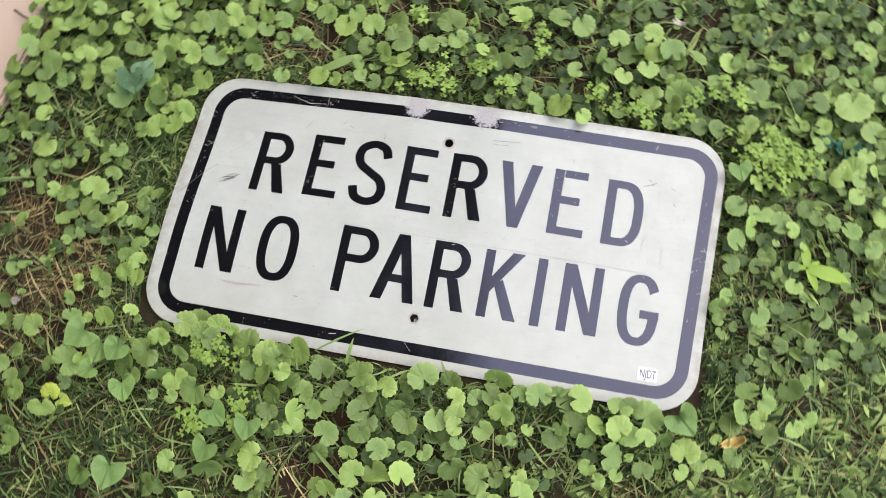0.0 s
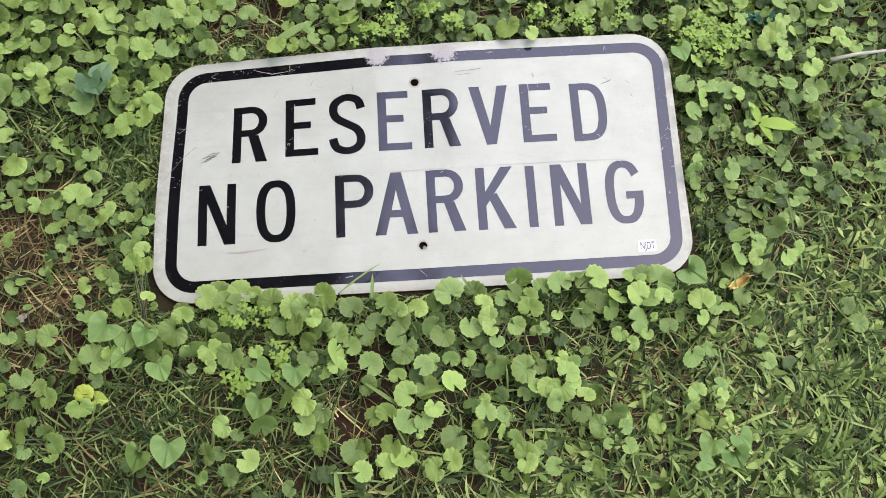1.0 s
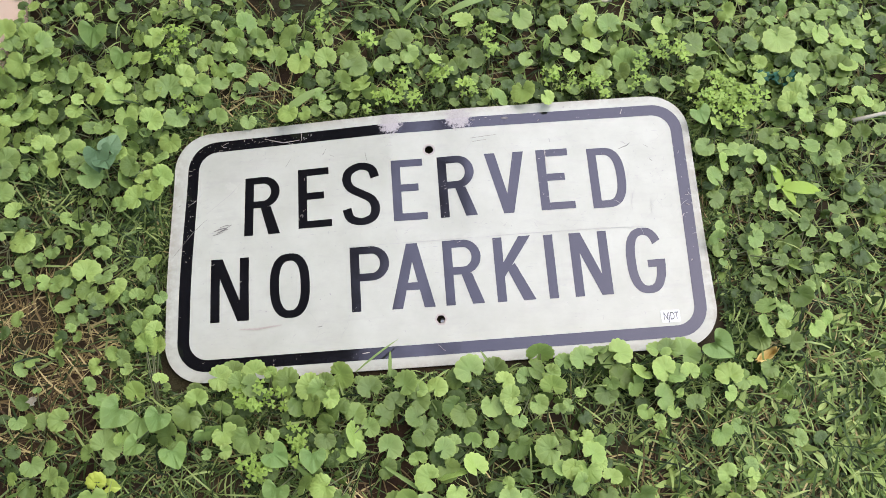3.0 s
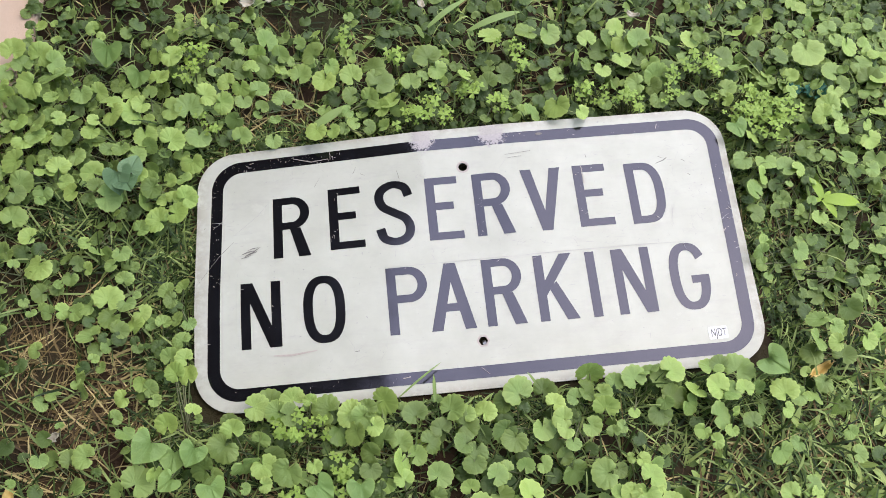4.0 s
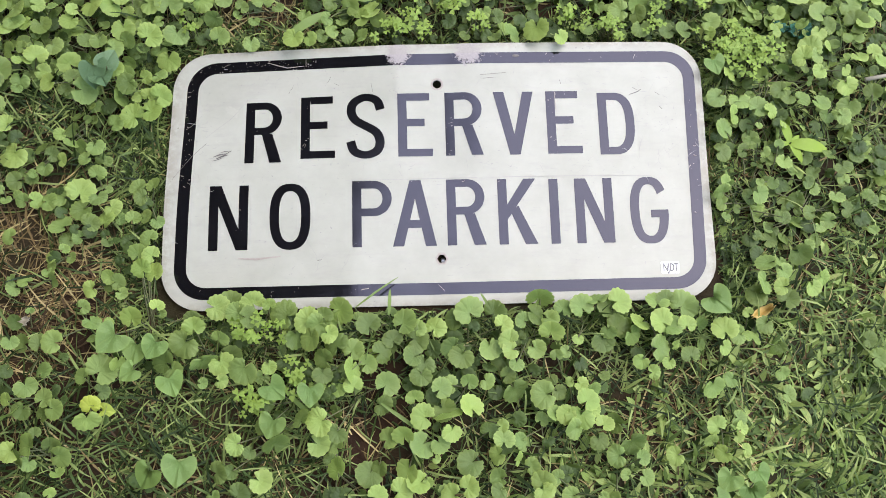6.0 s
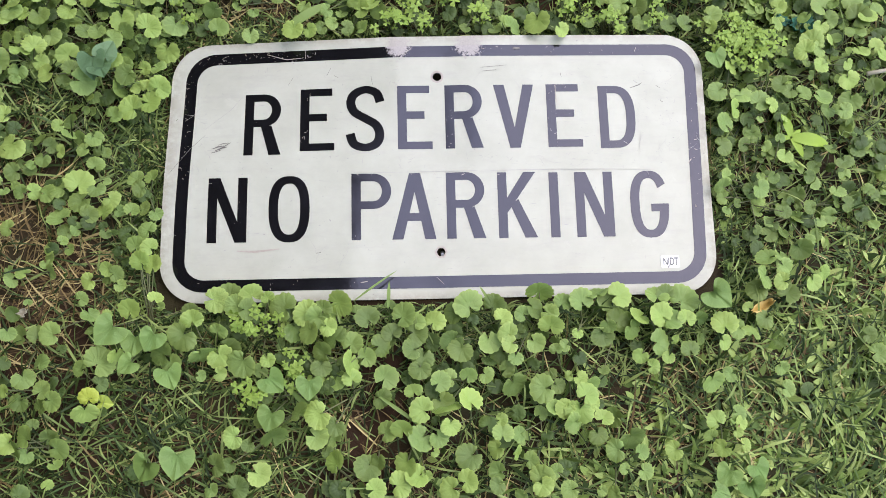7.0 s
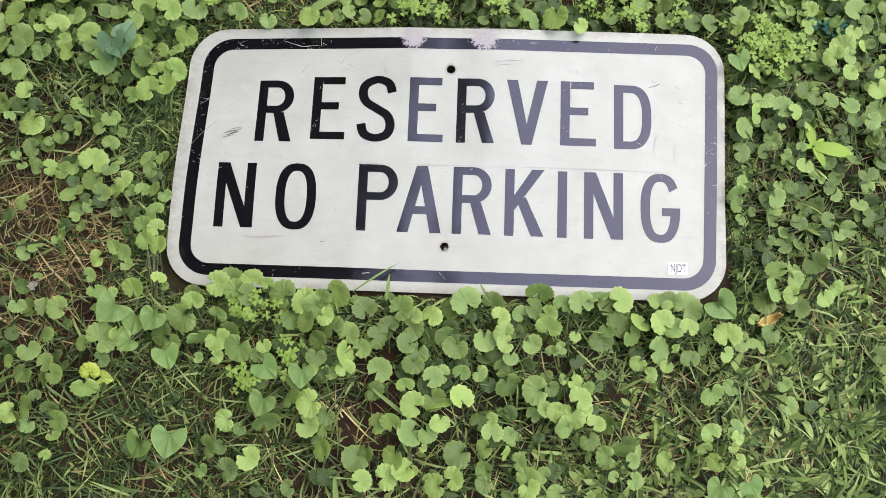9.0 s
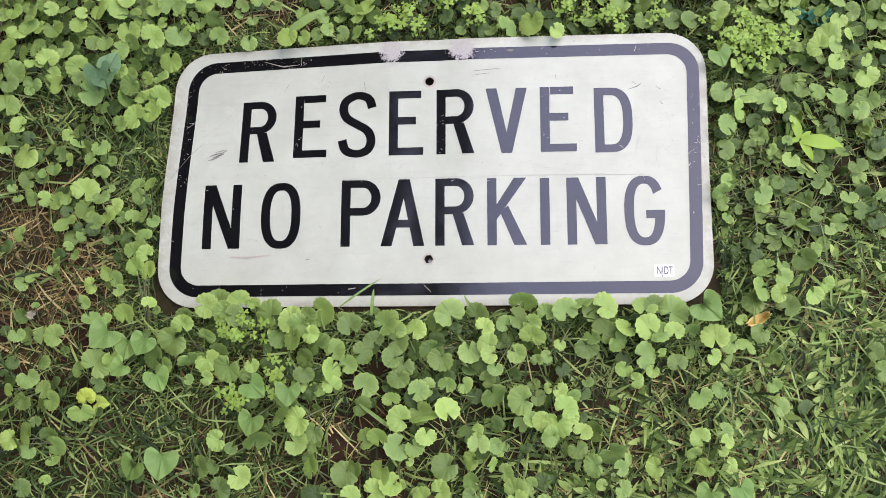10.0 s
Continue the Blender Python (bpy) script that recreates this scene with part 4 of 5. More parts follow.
ivy_patch("mid", [(205, -181, 21), (227, -158, 22), (224, -208, 24), (256, -161, 28), (235, -156, 18), (308, -196, 18), (256, -215, 18), (276, -250, 22), (323, -172, 10), (351, -211, 12), (266, -303, 13), (302, -314, 11), (228, -318, 17), (457, -224, 18)])
ivy_patch("pale", [(227, -179, 24), (202, -222, 16), (215, -233, 14), (236, -184, 27), (254, -183, 18), (294, -190, 25), (291, -210, 15), (241, -205, 11), (230, -225, 12), (341, -142, 22), (360, -146, 16), (394, -149, 17), (347, -238, 14), (272, -288, 18), (297, -283, 15), (298, -292, 13), (294, -302, 9), (275, -317, 16)])
# beside the sign
ivy_patch("deep", [(-424, 107, 14), (-407, 74, 14), (-432, 30, 15), (-371, 21, 11), (-473, 0, 19), (-382, -52, 18), (-351, -48, 12), (-408, -71, 16), (-397, -68, 13)])
ivy_patch("mid", [(-487, 155, 17), (-474, 158, 13), (-436, 158, 19), (-414, 121, 17), (-398, 103, 27), (-353, 120, 22), (-351, 109, 22), (-362, 97, 24), (-329, 117, 14), (-315, 119, 18), (-363, 65, 20), (-489, 67, 19), (-412, 57, 16), (-400, 39, 16), (-384, 36, 18), (-474, 27, 28), (-442, 35, 15), (-419, 22, 14), (-396, 23, 14), (-379, 23, 11), (-379, 6, 17), (-439, 12, 16), (-450, 5, 11), (-429, -27, 19), (-460, -24, 15), (-444, -25, 15), (-376, -25, 17), (-366, -15, 9), (-394, -39, 22), (-366, -49, 22)])
ivy_patch("mid", [(-413, -57, 23), (-363, -75, 11), (-335, -12, 17), (-327, -27, 16), (-312, -14, 16), (-336, -48, 15), (-318, -50, 15), (-306, -57, 13), (-469, -66, 15), (-421, -91, 13), (-419, -101, 12), (-415, -116, 14), (-423, -108, 11), (-406, -83, 11), (-399, -92, 11), (-447, -117, 14), (-459, -114, 8), (-459, -125, 14), (-532, 149, 25), (-496, 133, 25), (-542, 121, 21), (-519, 118, 25), (-501, 117, 19), (-506, 94, 26), (-538, 92, 21), (-307, 140, 25), (-369, 156, 20), (-214, 160, 17)])
ivy_patch("pale", [(-376, -128, 16), (-346, -120, 16), (-341, -134, 12), (-470, 139, 18), (-455, 147, 22), (-417, 136, 23), (-446, 126, 17), (-438, 110, 19), (-471, 115, 18), (-473, 105, 11), (-363, 126, 17), (-337, 97, 19), (-325, 95, 15), (-308, 91, 23), (-319, 74, 23), (-346, 73, 25), (-391, 86, 10), (-425, 52, 13), (-412, 41, 15), (-395, -15, 27), (-415, -22, 21), (-358, -37, 18), (-312, -76, 17), (-322, -91, 19), (-310, -94, 17), (-298, -96, 19), (-317, -109, 19), (-304, -113, 20), (-357, -115, 14), (-507, 158, 28)])
ivy_patch("pale", [(-288, 131, 16), (-162, 156, 22), (-142, 156, 15)])
ivy_patch("deep", [(424, 78, 18), (408, 81, 17), (418, 6, 15), (323, 15, 19), (445, -43, 16), (410, -60, 14), (393, -109, 22)])
ivy_patch("mid", [(340, 110, 18), (464, 142, 17), (446, 131, 17), (429, 116, 12), (321, 79, 21), (348, 74, 23), (370, 68, 22), (394, 86, 19), (441, 68, 21), (472, 63, 22), (477, 92, 22), (507, 85, 18), (323, 40, 22), (386, 21, 11), (439, 5, 14), (369, 11, 11), (456, -10, 18), (355, -40, 19), (371, -27, 13), (358, -25, 9), (311, -35, 16), (318, -23, 14), (412, -26, 13), (379, -68, 12), (475, -84, 11), (411, -136, 15), (475, -43, 14), (496, 155, 20), (498, 128, 18)])
ivy_patch("pale", [(439, 142, 25), (426, 129, 21), (515, 135, 16), (518, 120, 16), (443, 108, 17), (476, 110, 13), (337, 57, 19), (381, 61, 15), (464, 51, 18), (365, 43, 8), (392, 43, 9), (385, -4, 16), (347, -121, 22), (367, -130, 18), (144, 153, 16)])
# beyond the sign
ivy_patch("deep", [(-539, 243, 18), (-344, 212, 17), (-546, 175, 24)])
ivy_patch("mid", [(-513, 298, 22), (-526, 297, 16), (-474, 274, 28), (-461, 280, 18), (-534, 286, 19), (-545, 289, 15), (-483, 256, 17), (-473, 243, 17), (-545, 202, 16), (-521, 208, 14), (-463, 215, 16), (-446, 211, 16), (-474, 223, 16), (-438, 245, 23), (-417, 249, 20), (-460, 248, 16), (-379, 211, 24), (-340, 241, 22), (-358, 242, 16), (-331, 215, 26), (-311, 217, 30), (-475, 190, 18), (-486, 191, 21), (-455, 186, 21), (-403, 165, 18), (-387, 163, 18), (-360, 178, 24), (-353, 166, 18), (-300, 170, 25), (-322, 191, 14)])
ivy_patch("pale", [(-522, 317, 27), (-488, 308, 27), (-472, 293, 25), (-534, 265, 20), (-526, 256, 19), (-498, 260, 29), (-494, 273, 20), (-510, 236, 25), (-538, 215, 20), (-505, 210, 19), (-483, 207, 23), (-420, 204, 14), (-400, 228, 23), (-396, 209, 24), (-378, 236, 20), (-367, 221, 20), (-346, 260, 26), (-332, 290, 25), (-352, 291, 19), (-290, 229, 24), (-500, 183, 20), (-533, 180, 16), (-423, 189, 20), (-327, 169, 25)])
ivy_patch("deep", [(-252, 266, 25), (-227, 213, 14), (-179, 301, 15), (-261, 197, 21), (-32, 302, 17)])
ivy_patch("mid", [(-219, 304, 26), (-202, 284, 19), (-222, 262, 24), (-269, 249, 20), (-248, 217, 17), (-228, 232, 21), (-201, 216, 21), (-178, 250, 24), (-164, 277, 25), (-142, 254, 20), (-119, 243, 24), (-91, 250, 26), (-84, 229, 30), (-97, 207, 22), (-122, 213, 18), (-132, 166, 14), (-249, 170, 21), (-183, 205, 13), (-211, 189, 11), (-102, 168, 15), (-126, 189, 14), (-120, 173, 15), (-75, 198, 24), (-84, 191, 19), (-84, 167, 19), (-65, 190, 19), (-48, 227, 20), (-33, 233, 13), (-26, 260, 30), (-15, 238, 21)])
ivy_patch("pale", [(-230, 283, 19), (-237, 263, 17), (-250, 235, 19), (-270, 216, 23), (-199, 252, 10), (-151, 234, 25), (-125, 272, 10)])
ivy_patch("deep", [(48, 244, 17), (66, 230, 24), (71, 166, 14), (186, 254, 24), (244, 194, 19), (233, 235, 17)])
ivy_patch("mid", [(99, 285, 26), (43, 216, 22), (15, 227, 17), (59, 197, 15), (75, 192, 15), (89, 168, 23), (128, 279, 24), (127, 219, 18), (153, 242, 20), (165, 230, 21), (199, 266, 21), (211, 280, 23), (218, 257, 27), (243, 247, 17), (219, 196, 25), (247, 210, 29), (263, 215, 23), (263, 255, 24), (244, 171, 19)])
ivy_patch("pale", [(54, 279, 26), (117, 162, 27), (171, 266, 21), (233, 258, 25), (209, 231, 22), (182, 217, 18), (242, 221, 19)])
ivy_patch("deep", [(491, 265, 18), (466, 229, 19), (474, 177, 18)])
ivy_patch("mid", [(299, 255, 21), (287, 228, 18), (375, 232, 19), (412, 260, 15), (435, 249, 15), (451, 265, 17), (503, 252, 21), (334, 224, 25), (347, 206, 23), (325, 216, 18), (402, 218, 21), (438, 218, 34), (460, 192, 23), (500, 198, 23), (512, 224, 20), (502, 175, 27), (453, 160, 16), (437, 174, 15), (327, 177, 23), (291, 167, 19), (273, 168, 18), (402, 166, 16)])
ivy_patch("pale", [(311, 255, 17), (352, 253, 19), (381, 263, 21), (468, 251, 21), (406, 186, 18), (477, 232, 19), (485, 219, 23), (473, 190, 12), (523, 205, 24), (510, 171, 20), (323, 160, 15)])


# under-storey of smaller plants between the larger leaves
def fill_ivy(count, lo=(-0.60, -0.45), hi=(0.60, 0.46)):
    made = tries = 0
    while made < count and tries < 20000:
        tries += 1
        x, y = rng.uniform(lo[0], hi[0]), rng.uniform(lo[1], hi[1])
        if over_sign(x, y, 0.008) or rng.random() > ivy_share(x, y) ** 1.6:
            continue
        # mostly deeper tones: shade on the low leaves is put into their colour
        tone = rng.choices(("pale", "mid", "deep"), (0.08, 0.47, 0.45) if y > -0.05 else (0.03, 0.17, 0.80))[0]
        group = []
        for _ in range(rng.randint(6, 10)):
            a, r = rng.uniform(0, 6.28), 0.006 + 0.050 * math.sqrt(rng.random())
            lx, ly = x + r * math.cos(a), y + r * math.sin(a)
            d = rng.uniform(0.010, 0.020)
            if over_sign(lx, ly, -0.25 * d) or lx < -0.583 + 0.14 * ly or ivy_share(lx, ly) < 0.4:
                continue
            close = min((math.dist((lx, ly), t) for t in taken), default=1)
            lift = rng.uniform(0.006, 0.016) if close < 0.022 else rng.uniform(0.010, 0.024)
            z = soil(lx, ly) + lift
            if over_sign(lx, ly, d * 0.5) and ly > -0.1:
                z = min(z, SIGN_Z - 0.010) if ly > 0.05 else z
            group.append((lx, ly, z, d))
            taken.append((lx, ly))
        if len(group) > 1:
            ivy_plant(tone, group, where_words(x, y))
            made += 1


fill_ivy(60)
fill_ivy(24, (-0.585, 0.0), (-0.47, 0.46))
fill_ivy(12, (-0.54, 0.17), (-0.22, 0.45))
fill_ivy(32, (0.30, 0.08), (0.60, 0.45))
fill_ivy(16, (0.32, -0.12), (0.58, 0.12))
fill_ivy(10, (-0.2, 0.18), (0.3, 0.40))
fill_ivy(14, (-0.60, 0.30), (0.60, 0.48))

# violets with larger heart-shaped leaves
for spot in (((-0.338, -0.184, 0.032), (-0.315, -0.195, 0.028), (-0.295, -0.193, 0.025), (-0.317, -0.219, 0.021)),
             ((-0.278, -0.230, 0.026),),
             ((-0.293, -0.319, 0.028), (-0.264, -0.313, 0.032)),
             ((-0.175, -0.239, 0.026), (-0.137, -0.244, 0.025), (-0.175, -0.274, 0.026)),
             ((0.285, -0.160, 0.031),),
             ((0.275, -0.341, 0.024), (0.307, -0.337, 0.023), (0.298, -0.353, 0.025), (0.265, -0.358, 0.019)),
             ((0.319, 0.118, 0.023),),
             ((-0.405, 0.296, 0.033), (-0.367, 0.256, 0.026))):
    plant("violet", "violet plant with smooth heart-shaped green leaves", "plant", "violets", HEART,
          [(x, y, max(soil(x, y) + 0.045 + rng.uniform(-0.004, 0.004), SIGN_Z + 0.012 if over_sign(x, y, d * 0.45) else 0), d * 1.05) for x, y, d in spot], 20)
plant("dock", "broad bluish green dock leaves in the ivy", "plant", "", DOCK,
      [(x, y, soil(x, y) + 0.052, d * 1.05) for x, y, d in ((-0.382, 0.119, 0.031), (-0.372, 0.110, 0.027), (-0.368, 0.128, 0.025))], 22)

# wood sorrel and other small bright weeds
SORREL_SPOTS = ((-0.209, -0.181), (-0.190, -0.175), (-0.178, -0.179), (-0.153, -0.216), (-0.155, -0.233), (-0.198, -0.253), (-0.192, -0.247), (0.365, 0.140), (0.346, 0.148), (0.391, 0.137),
                (0.337, 0.133), (0.313, 0.147), (0.371, 0.115), (-0.309, 0.292), (-0.292, 0.281), (-0.313, 0.261), (-0.288, 0.189), (-0.120, 0.290), (-0.070, 0.260), (-0.042, 0.180),
                (-0.057, 0.172), (-0.020, 0.173), (-0.027, 0.194), (0.074, 0.258), (0.087, 0.236), (0.157, 0.189), (0.171, 0.185), (0.204, 0.176), (0.253, 0.179), (0.207, 0.166),
                (0.353, 0.166), (0.363, 0.150), (0.370, 0.130), (0.354, 0.127), (0.381, 0.137), (0.344, 0.151), (0.296, 0.218), (0.312, 0.209), (0.274, 0.203), (0.349, 0.143),
                (0.052, 0.182), (0.018, 0.200))
for sx, sy in SORREL_SPOTS:
    group = []
    for _ in range(rng.randint(7, 10)):
        a, r = rng.uniform(0, 6.28), 0.017 * math.sqrt(rng.random())
        x, y = sx + r * math.cos(a), sy + r * math.sin(a)
        if not over_sign(x, y, 0.006):
            group.append((x, y, soil(x, y) + rng.uniform(0.030, 0.046), rng.uniform(0.007, 0.014)))
    if group:
        plant("wood_sorrel", "small bright green wood sorrel with three-part leaves", "plant", "wood sorrel tufts", TREFOIL, group, 26)

# the lime shoot, broad grass blades, and yellowed leaves
shoot = thing("lime_shoot", "yellow-green shoot with long pointed leaves beside the sign", "plant", (0.400, 0.022, soil(0.40, 0.022)))
for az, ln in ((-1.72, 0.047), (0.20, 0.031), (1.6, 0.018), (-2.6, 0.026), (-0.9, 0.017)):
    child("leaf", LIME[0], shoot, Matrix.Translation((0, 0, 0.026)) @ Matrix.Rotation(az, 4, "Z") @ Matrix.Diagonal((ln * 1.4, ln, ln * 1.3, 1)))
stalks(shoot, [((0, 0, 0), (0, 0, 0.028))], 0.0015)
for x, y, az, ln, wide in ((-0.176, 0.168, -0.95, 0.070, 1.6), (0.03, 0.30, -1.2, 0.08, 1.2), (-0.02, 0.31, -0.9, 0.07, 1.1), (-0.094, -0.156, -0.95, 0.058, 0.4), (-0.058, -0.165, -0.05, 0.030, 1.3),
                           (0.052, -0.165, 0.5, 0.026, 1.2), (-0.115, -0.29, 0.8, 0.08, 0.7), (-0.07, -0.255, -2.2, 0.07, 0.6), (-0.10, -0.345, -3.0, 0.05, 1.2)):
    z0 = max(soil(x, y) + 0.022, SIGN_Z + 0.006 if abs(x) < 0.3 and -0.17 < y < 0 else 0)
    tuft = thing("grass_tuft", "single broad green grass blade lying over the ivy", "plant", (x, y, soil(x, y) - 0.002), "broad grass blades")
    child("blade", WIDE[0], tuft, Matrix.Translation((0, 0, z0 - soil(x, y) + 0.002)) @ Matrix.Rotation(az, 4, "Z") @ Matrix.Diagonal((ln * wide, ln, ln, 1)))
    stalks(tuft, [((0, 0, 0), (0, 0, z0 - soil(x, y) + 0.003))], 0.0009)
plant("yellowed_plant", "two bright yellow fading leaves in the grass", "plant", "", YELLOW, [(-0.363, -0.249, 0.070, 0.022), (-0.349, -0.256, 0.067, 0.019)], 14)


# ---- small litter ----
def crumpled(name, label, category, mat, x, y, z, size, aspect, turn, seed, curl=0.35):
    """A thin curled scrap: a leaf or a shred of film."""
    r = random.Random(seed)
    n = 9
    verts, faces = [], []
    for j in range(n):
        for i in range(n):
            u, v = i / (n - 1) * 2 - 1, j / (n - 1) * 2 - 1
            w = math.sqrt(max(0.0, 1 - u * u * 0.9))
            h = curl * (u * u * 0.5 + v * v * 0.35) + 0.45 * noise.noise((u * 2.2 + seed, v * 2.2, 0.3 * seed))
            edge = 1 + 0.5 * noise.noise((u * 3, v * 3, seed))
            verts.append((u * size / 2 * edge, v * w * aspect * size / 2 * edge, h * size / 2))
    for j in range(n - 1):
        for i in range(n - 1):
            a = j * n + i
            faces.append((a, a + 1, a + n + 1, a + n))
    ob = new(name, mesh(name, verts, faces, [mat]))
    ob.matrix_basis = pose(x, y, z, r.uniform(-15, 15), r.uniform(-15, 15), turn)
    shell = ob.modifiers.new("thickness", "SOLIDIFY")
    shell.thickness = 0.0004
    return tagged(ob, label, category)


crumpled("dry_leaf", "curled dry tan leaf lying on the grass", "leaf", DRY_LEAF, 0.342, -0.172, 0.060, 0.024, 0.42, 28, 4, 1.5)
crumpled("dry_leaf", "small curled brown leaf on bare soil", "leaf", DRY_LEAF, -0.485, -0.215, soil(0, -0.215) + 0.006, 0.022, 0.5, 80, 6, 0.7)
for n, (x, y, d) in enumerate(((-0.243, 0.367, 0.017), (-0.213, 0.370, 0.014), (-0.026, 0.346, 0.015), (0.238, 0.30, 0.016), (-0.445, -0.16, 0.015))):
    crumpled("dry_leaf", "small pale withered leaf caught in the ground cover", "leaf", PALE_STEM, x, y, soil(x, y) + (0.026 if y > 0 else 0.008), d, 0.6, 50 * n, 20 + n, 0.9)
crumpled("plastic_scrap", "torn scrap of teal plastic film among leaves", "litter", TEAL, 0.437, 0.172, 0.018, 0.030, 0.7, 15, 5, 0.8)
crumpled("plastic_scrap", "torn scrap of teal plastic film among leaves", "litter", TEAL, 0.418, 0.178, 0.016, 0.020, 0.6, -30, 9, 0.8)


def rod(name, label, category, mat, line, radius):
    """A bent stem or twig through the given places."""
    verts, faces = [], []
    for n, p in enumerate(line):
        rad = radius * (1 - 0.45 * n / (len(line) - 1)) * (1 + 0.15 * noise.noise((n, 2, 5)))
        a = Vector(line[max(n - 1, 0)])
        b = Vector(line[min(n + 1, len(line) - 1)])
        d = (b - a).normalized()
        side = d.cross(Vector((0, 0, 1))).normalized()
        up = side.cross(d)
        for s in range(7):
            an = s * 2 * math.pi / 7
            verts.append(Vector(p) + side * rad * math.cos(an) + up * rad * math.sin(an))
    for n in range(len(line) - 1):
        for s in range(7):
            faces.append((7 * n + s, 7 * n + (s + 1) % 7, 7 * n + 7 + (s + 1) % 7, 7 * n + 7 + s))
    faces += [tuple(range(6, -1, -1)), tuple(range(len(verts) - 7, len(verts)))]
    return tagged(new(name, mesh(name, verts, faces, [mat])), label, category)


rod("plant_stem", "bleached dry stem lying across the leaves", "stem", PALE_STEM, [(0.497, 0.098, 0.045), (0.53, 0.103, 0.047), (0.57, 0.106, 0.046), (0.62, 0.110, 0.043)], 0.0026)
rod("twig", "short brown twig at the edge of the path", "twig", TWIG, [(-0.578, 0.200, 0.022), (-0.566, 0.194, 0.020), (-0.550, 0.190, 0.016), (-0.532, 0.184, 0.010)], 0.0018)


# ---- grass and straw, too many to count ----
gen = np.random.default_rng(5)


def blades(name, label, mat, spots, length, width, rise, droop, kind_label="grass", lanceolate=False):
    """Curved tapered blades rooted at spots (x, y)."""
    n = len(spots)
    x, y = np.array(spots).T
    z = np.array([soil(a, b) for a, b in spots]) - 0.005
    L = gen.uniform(*length, n)
    W = gen.uniform(*width, n)
    az = gen.uniform(0, 2 * np.pi, n)
    up = gen.uniform(*rise, n)
    fall = gen.uniform(*droop, n)
    side = gen.normal(0, 0.18, n)
    verts = np.zeros((n, 9, 3))
    uv = np.zeros((n, 9, 2))
    for k in range(5):
        f = k / 4
        out = L * f * np.cos(up) * (1 - 0.12 * f)
        h = L * f * np.sin(up) - fall * L * f * f
        h = np.maximum(h, 0.001 + 0.004 * f)
        a = az + side * f
        cx, cy = x + out * np.cos(a), y + out * np.sin(a)
        w = W * 0.5 * (0.65 + 1.2 * f * (1 - f) * 1.2) * (1 - f ** 3)
        if lanceolate:
            w = W * 0.5 * (0.16 + math.sin(math.pi * f ** 0.75))
        twist = 0.5 * np.sin(az * 3 + f * 2)
        for s, i in (((-1, 2 * k), (1, 2 * k + 1)) if k < 4 else ((0, 8),)):
            verts[:, i, 0] = cx - s * w * np.sin(a)
            verts[:, i, 1] = cy + s * w * np.cos(a)
            verts[:, i, 2] = z + h + s * w * twist
            uv[:, i] = (0.5 + 0.5 * s, f)
    # keep blades from cutting through the sheet of the sign
    vx, vy, vz = verts[..., 0], verts[..., 1], verts[..., 2]
    inside = (np.abs(vx) < HALF_W + 0.003) & (np.abs(vy) < HALF_H + 0.003)
    bad = inside.any(axis=1) & (vz > SIGN_Z - 0.008).any(axis=1)
    keep = ~bad & ~((vx < -0.580 + 0.14 * vy).any(axis=1))
    verts, uv = verts[keep], uv[keep]
    n = len(verts)
    base = (np.arange(n) * 9)[:, None]
    quads = np.concatenate([base + np.array(q) for q in ((0, 1, 3, 2), (2, 3, 5, 4), (4, 5, 7, 6))]).tolist()
    tips = (base + np.array((6, 7, 8))).tolist()
    ob = new(name, mesh(name, verts.reshape(-1, 3), quads + tips, [mat], uv.reshape(-1, 2)))
    return tagged(ob, label, kind_label, kind="stuff")


def scatter(count, share, margin=0.004, lo=(-0.62, -0.50), hi=(0.68, 0.52)):
    spots = []
    while len(spots) < count:
        x, y = gen.uniform(lo[0], hi[0]), gen.uniform(lo[1], hi[1])
        if not over_sign(x, y, margin) and gen.random() < share(x, y):
            spots.append((x, y))
    return spots


def fine_share(x, y):
    front = 0.3 if abs(x) < 0.33 and -0.27 < y < -0.15 else 0.0
    bare = 1.0 - 0.85 * bump_at(x, y, BARE)
    return bare * (0.22 + front) + 0.84 * bare * max(bump_at(x, y, FINE_GRASS), 0.45 * bump_at(x, y, LAWN))


def lawn_share(x, y):
    return bump_at(x, y, BROAD_GRASS) * 0.95 + (0.12 if y > 0.1 and x > -0.12 else 0.0) + (0.16 if x > 0.31 and y > -0.15 else 0.0)


def straw_share(x, y):
    return 0.07 + 0.9 * bump_at(x, y, BARE) + 0.16 * bump_at(x, y, FINE_GRASS) + 0.15 * bump_at(x, y, LAWN)


blades("fine_grass", "fine green grass blades lying between ivy plants", GRASS, scatter(13000, fine_share), (0.025, 0.075), (0.0011, 0.0028), (0.2, 1.1), (0.3, 0.9))
blades("broad_grass", "short broad light green lawn grass", BROAD, scatter(1500, lawn_share), (0.026, 0.065), (0.0022, 0.0044), (0.3, 1.2), (0.3, 0.9))
blades("lance_grass", "small pointed light green lawn grass leaves", BROAD, scatter(3800, lawn_share), (0.016, 0.036), (0.0036, 0.0074), (0.2, 0.9), (0.1, 0.4), lanceolate=True)
blades("short_grass", "short dark grass along the edge of the sign", GRASS, scatter(8000, lambda x, y: 1.0 if over_sign(x, y, 0.055) else 0.25, 0.002, (-0.36, -0.20), (0.37, 0.20)), (0.014, 0.034), (0.0012, 0.0028), (0.3, 1.3), (0.3, 0.8))
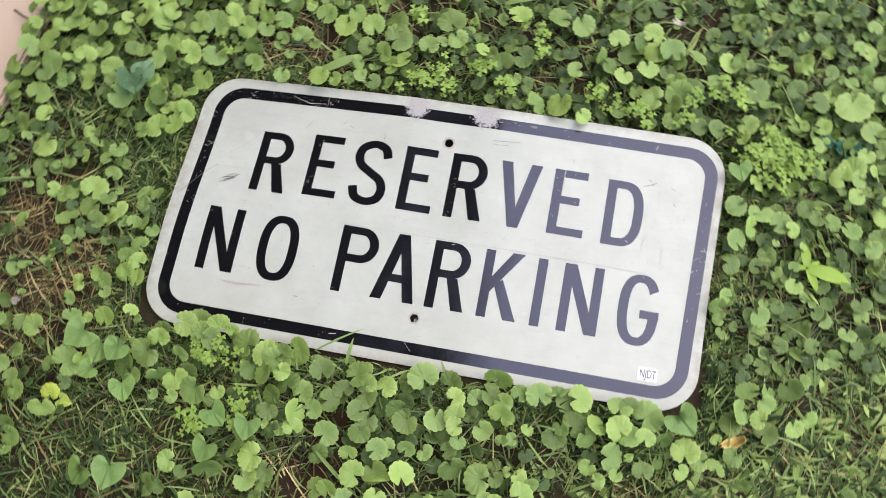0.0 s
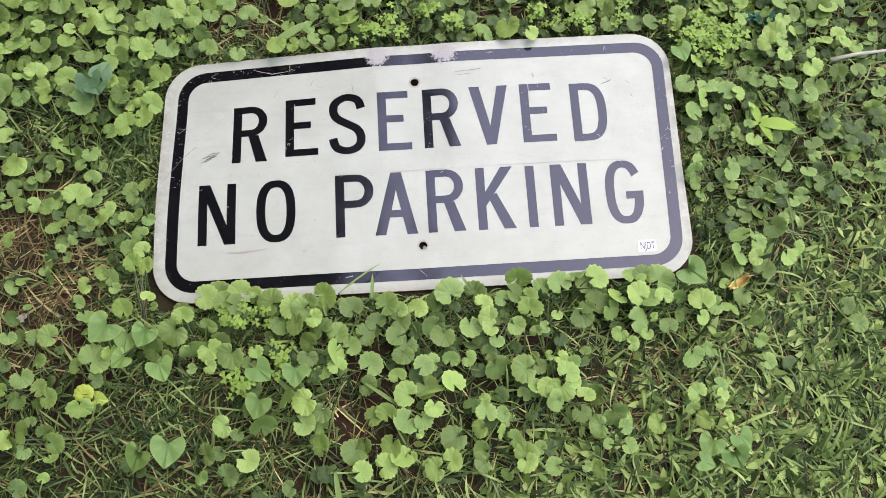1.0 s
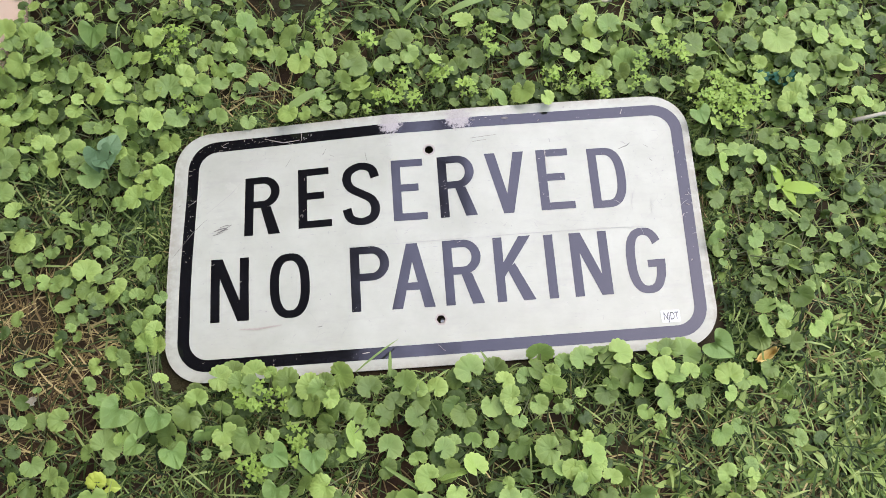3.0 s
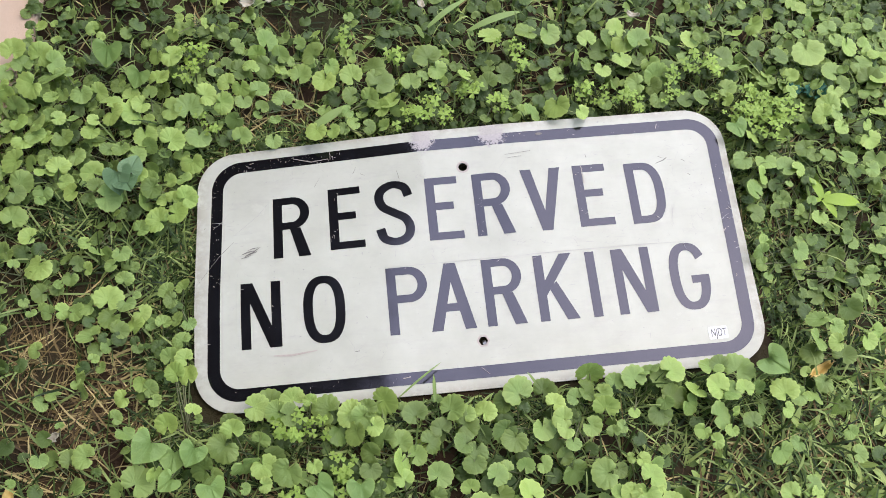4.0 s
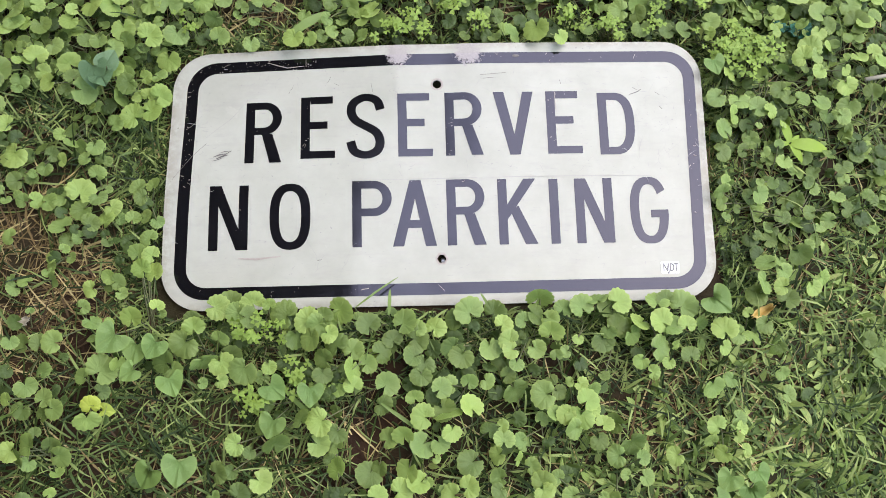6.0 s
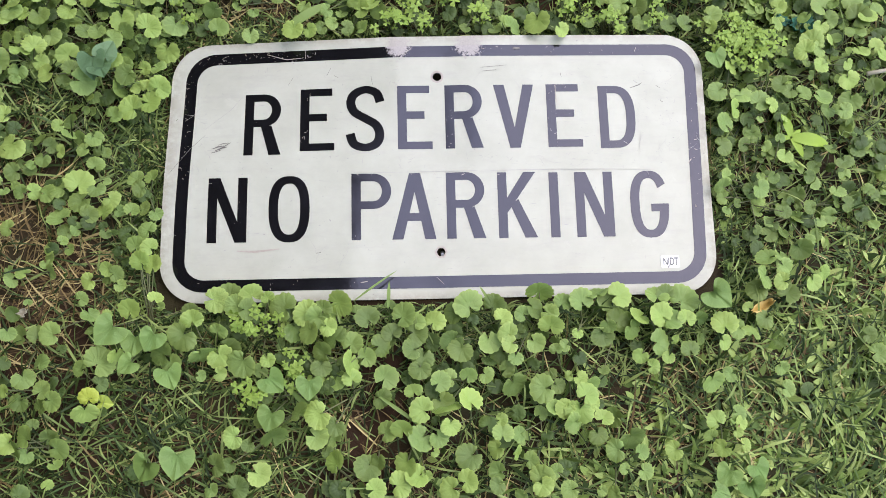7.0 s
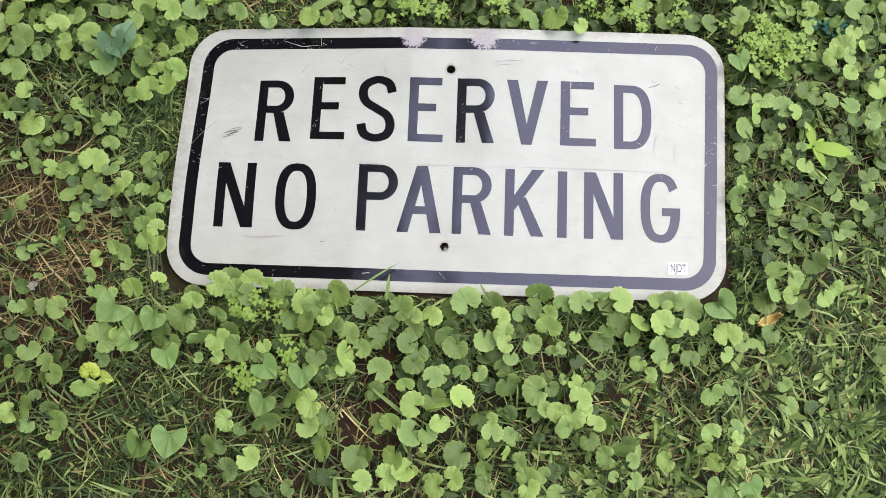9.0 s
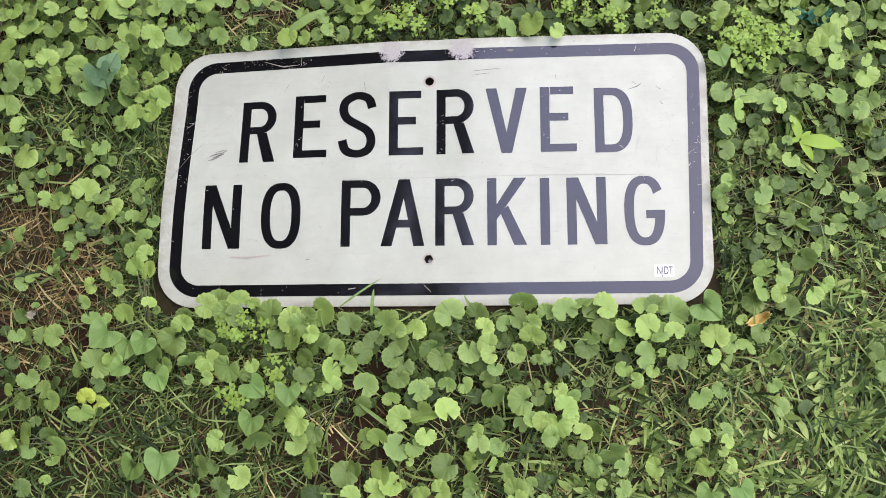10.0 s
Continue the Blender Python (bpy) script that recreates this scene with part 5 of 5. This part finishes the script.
blades("tall_grass", "long thin grass blades rising through the ivy", GRASS, scatter(1900, lambda x, y: 0.0 if x < -0.54 else 0.6 - 0.5 * bump_at(x, y, BARE), 0.01), (0.045, 0.11), (0.0012, 0.0027), (0.5, 1.2), (0.4, 1.0))
blades("dead_grass", "long pale bleached grass stems lying loose", STRAW, scatter(110, lambda x, y: bump_at(x, y, FINE_GRASS) + 0.2, 0.02, (-0.5, -0.44), (0.55, 0.1)), (0.05, 0.11), (0.0007, 0.0016), (0.1, 0.5), (0.1, 0.4))
blades("dry_straw", "thin dry brown straw and dead stems on the soil", STRAW, scatter(4200, straw_share), (0.02, 0.085), (0.0008, 0.0024), (0.02, 0.3), (0.1, 0.5), "straw")


def leaf_sheet(name, label, spots, size, lift, mat):
    """Leaves past counting, in one mesh."""
    verts, faces, uvs = [], [], []
    shapes = [round_leaf(10, n + 40) for n in range(4)]
    for n, (x, y) in enumerate(spots):
        v, f, u = shapes[n % 4]
        z = soil(x, y) + rng.uniform(*lift)
        if over_sign(x, y, 0.02) and y > -0.12:
            z = min(z, SIGN_Z - 0.008)
        m = leaf_pose(x, y, z, rng.uniform(*size), rng.uniform(0, 6.28), abs(rng.gauss(0, 20)), rng.uniform(0, 6.28))
        b = len(verts)
        verts += [m @ Vector(p) for p in v]
        faces += [tuple(b + i for i in q) for q in f]
        uvs += u
    tagged(new(name, mesh(name, verts, faces, [mat], uvs)), label, "plants", kind="stuff")


def carpet_share(x, y):
    """Full round the bed, thinning out into the lawn in uneven tongues."""
    if -0.58 < x < 0.60 and -0.45 < y < 0.46 or x < -0.57 + 0.14 * y:
        return 0.0
    r = math.hypot(x, y) + 0.35 * noise.noise((x * 1.7, y * 1.7, 3.0))
    return math.exp(-max(0.0, r - 0.75) / 0.38)


# these low leaves take the darkened colour that stands for shade
leaf_sheet("ivy_undergrowth", "low ivy leaves beneath the larger plants, shade put into their colour", scatter(1300, lambda x, y: ivy_share(x, y) ** 3, 0.012, (-0.54, -0.48), (0.62, 0.48)), (0.010, 0.021), (0.004, 0.020), DARKENED_IVY)
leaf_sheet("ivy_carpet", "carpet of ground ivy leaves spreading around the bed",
           scatter(8000, carpet_share, 0.0, (-0.80, -2.6), (2.8, 2.6)), (0.02, 0.03), (0.015, 0.035), DARKENED_IVY)
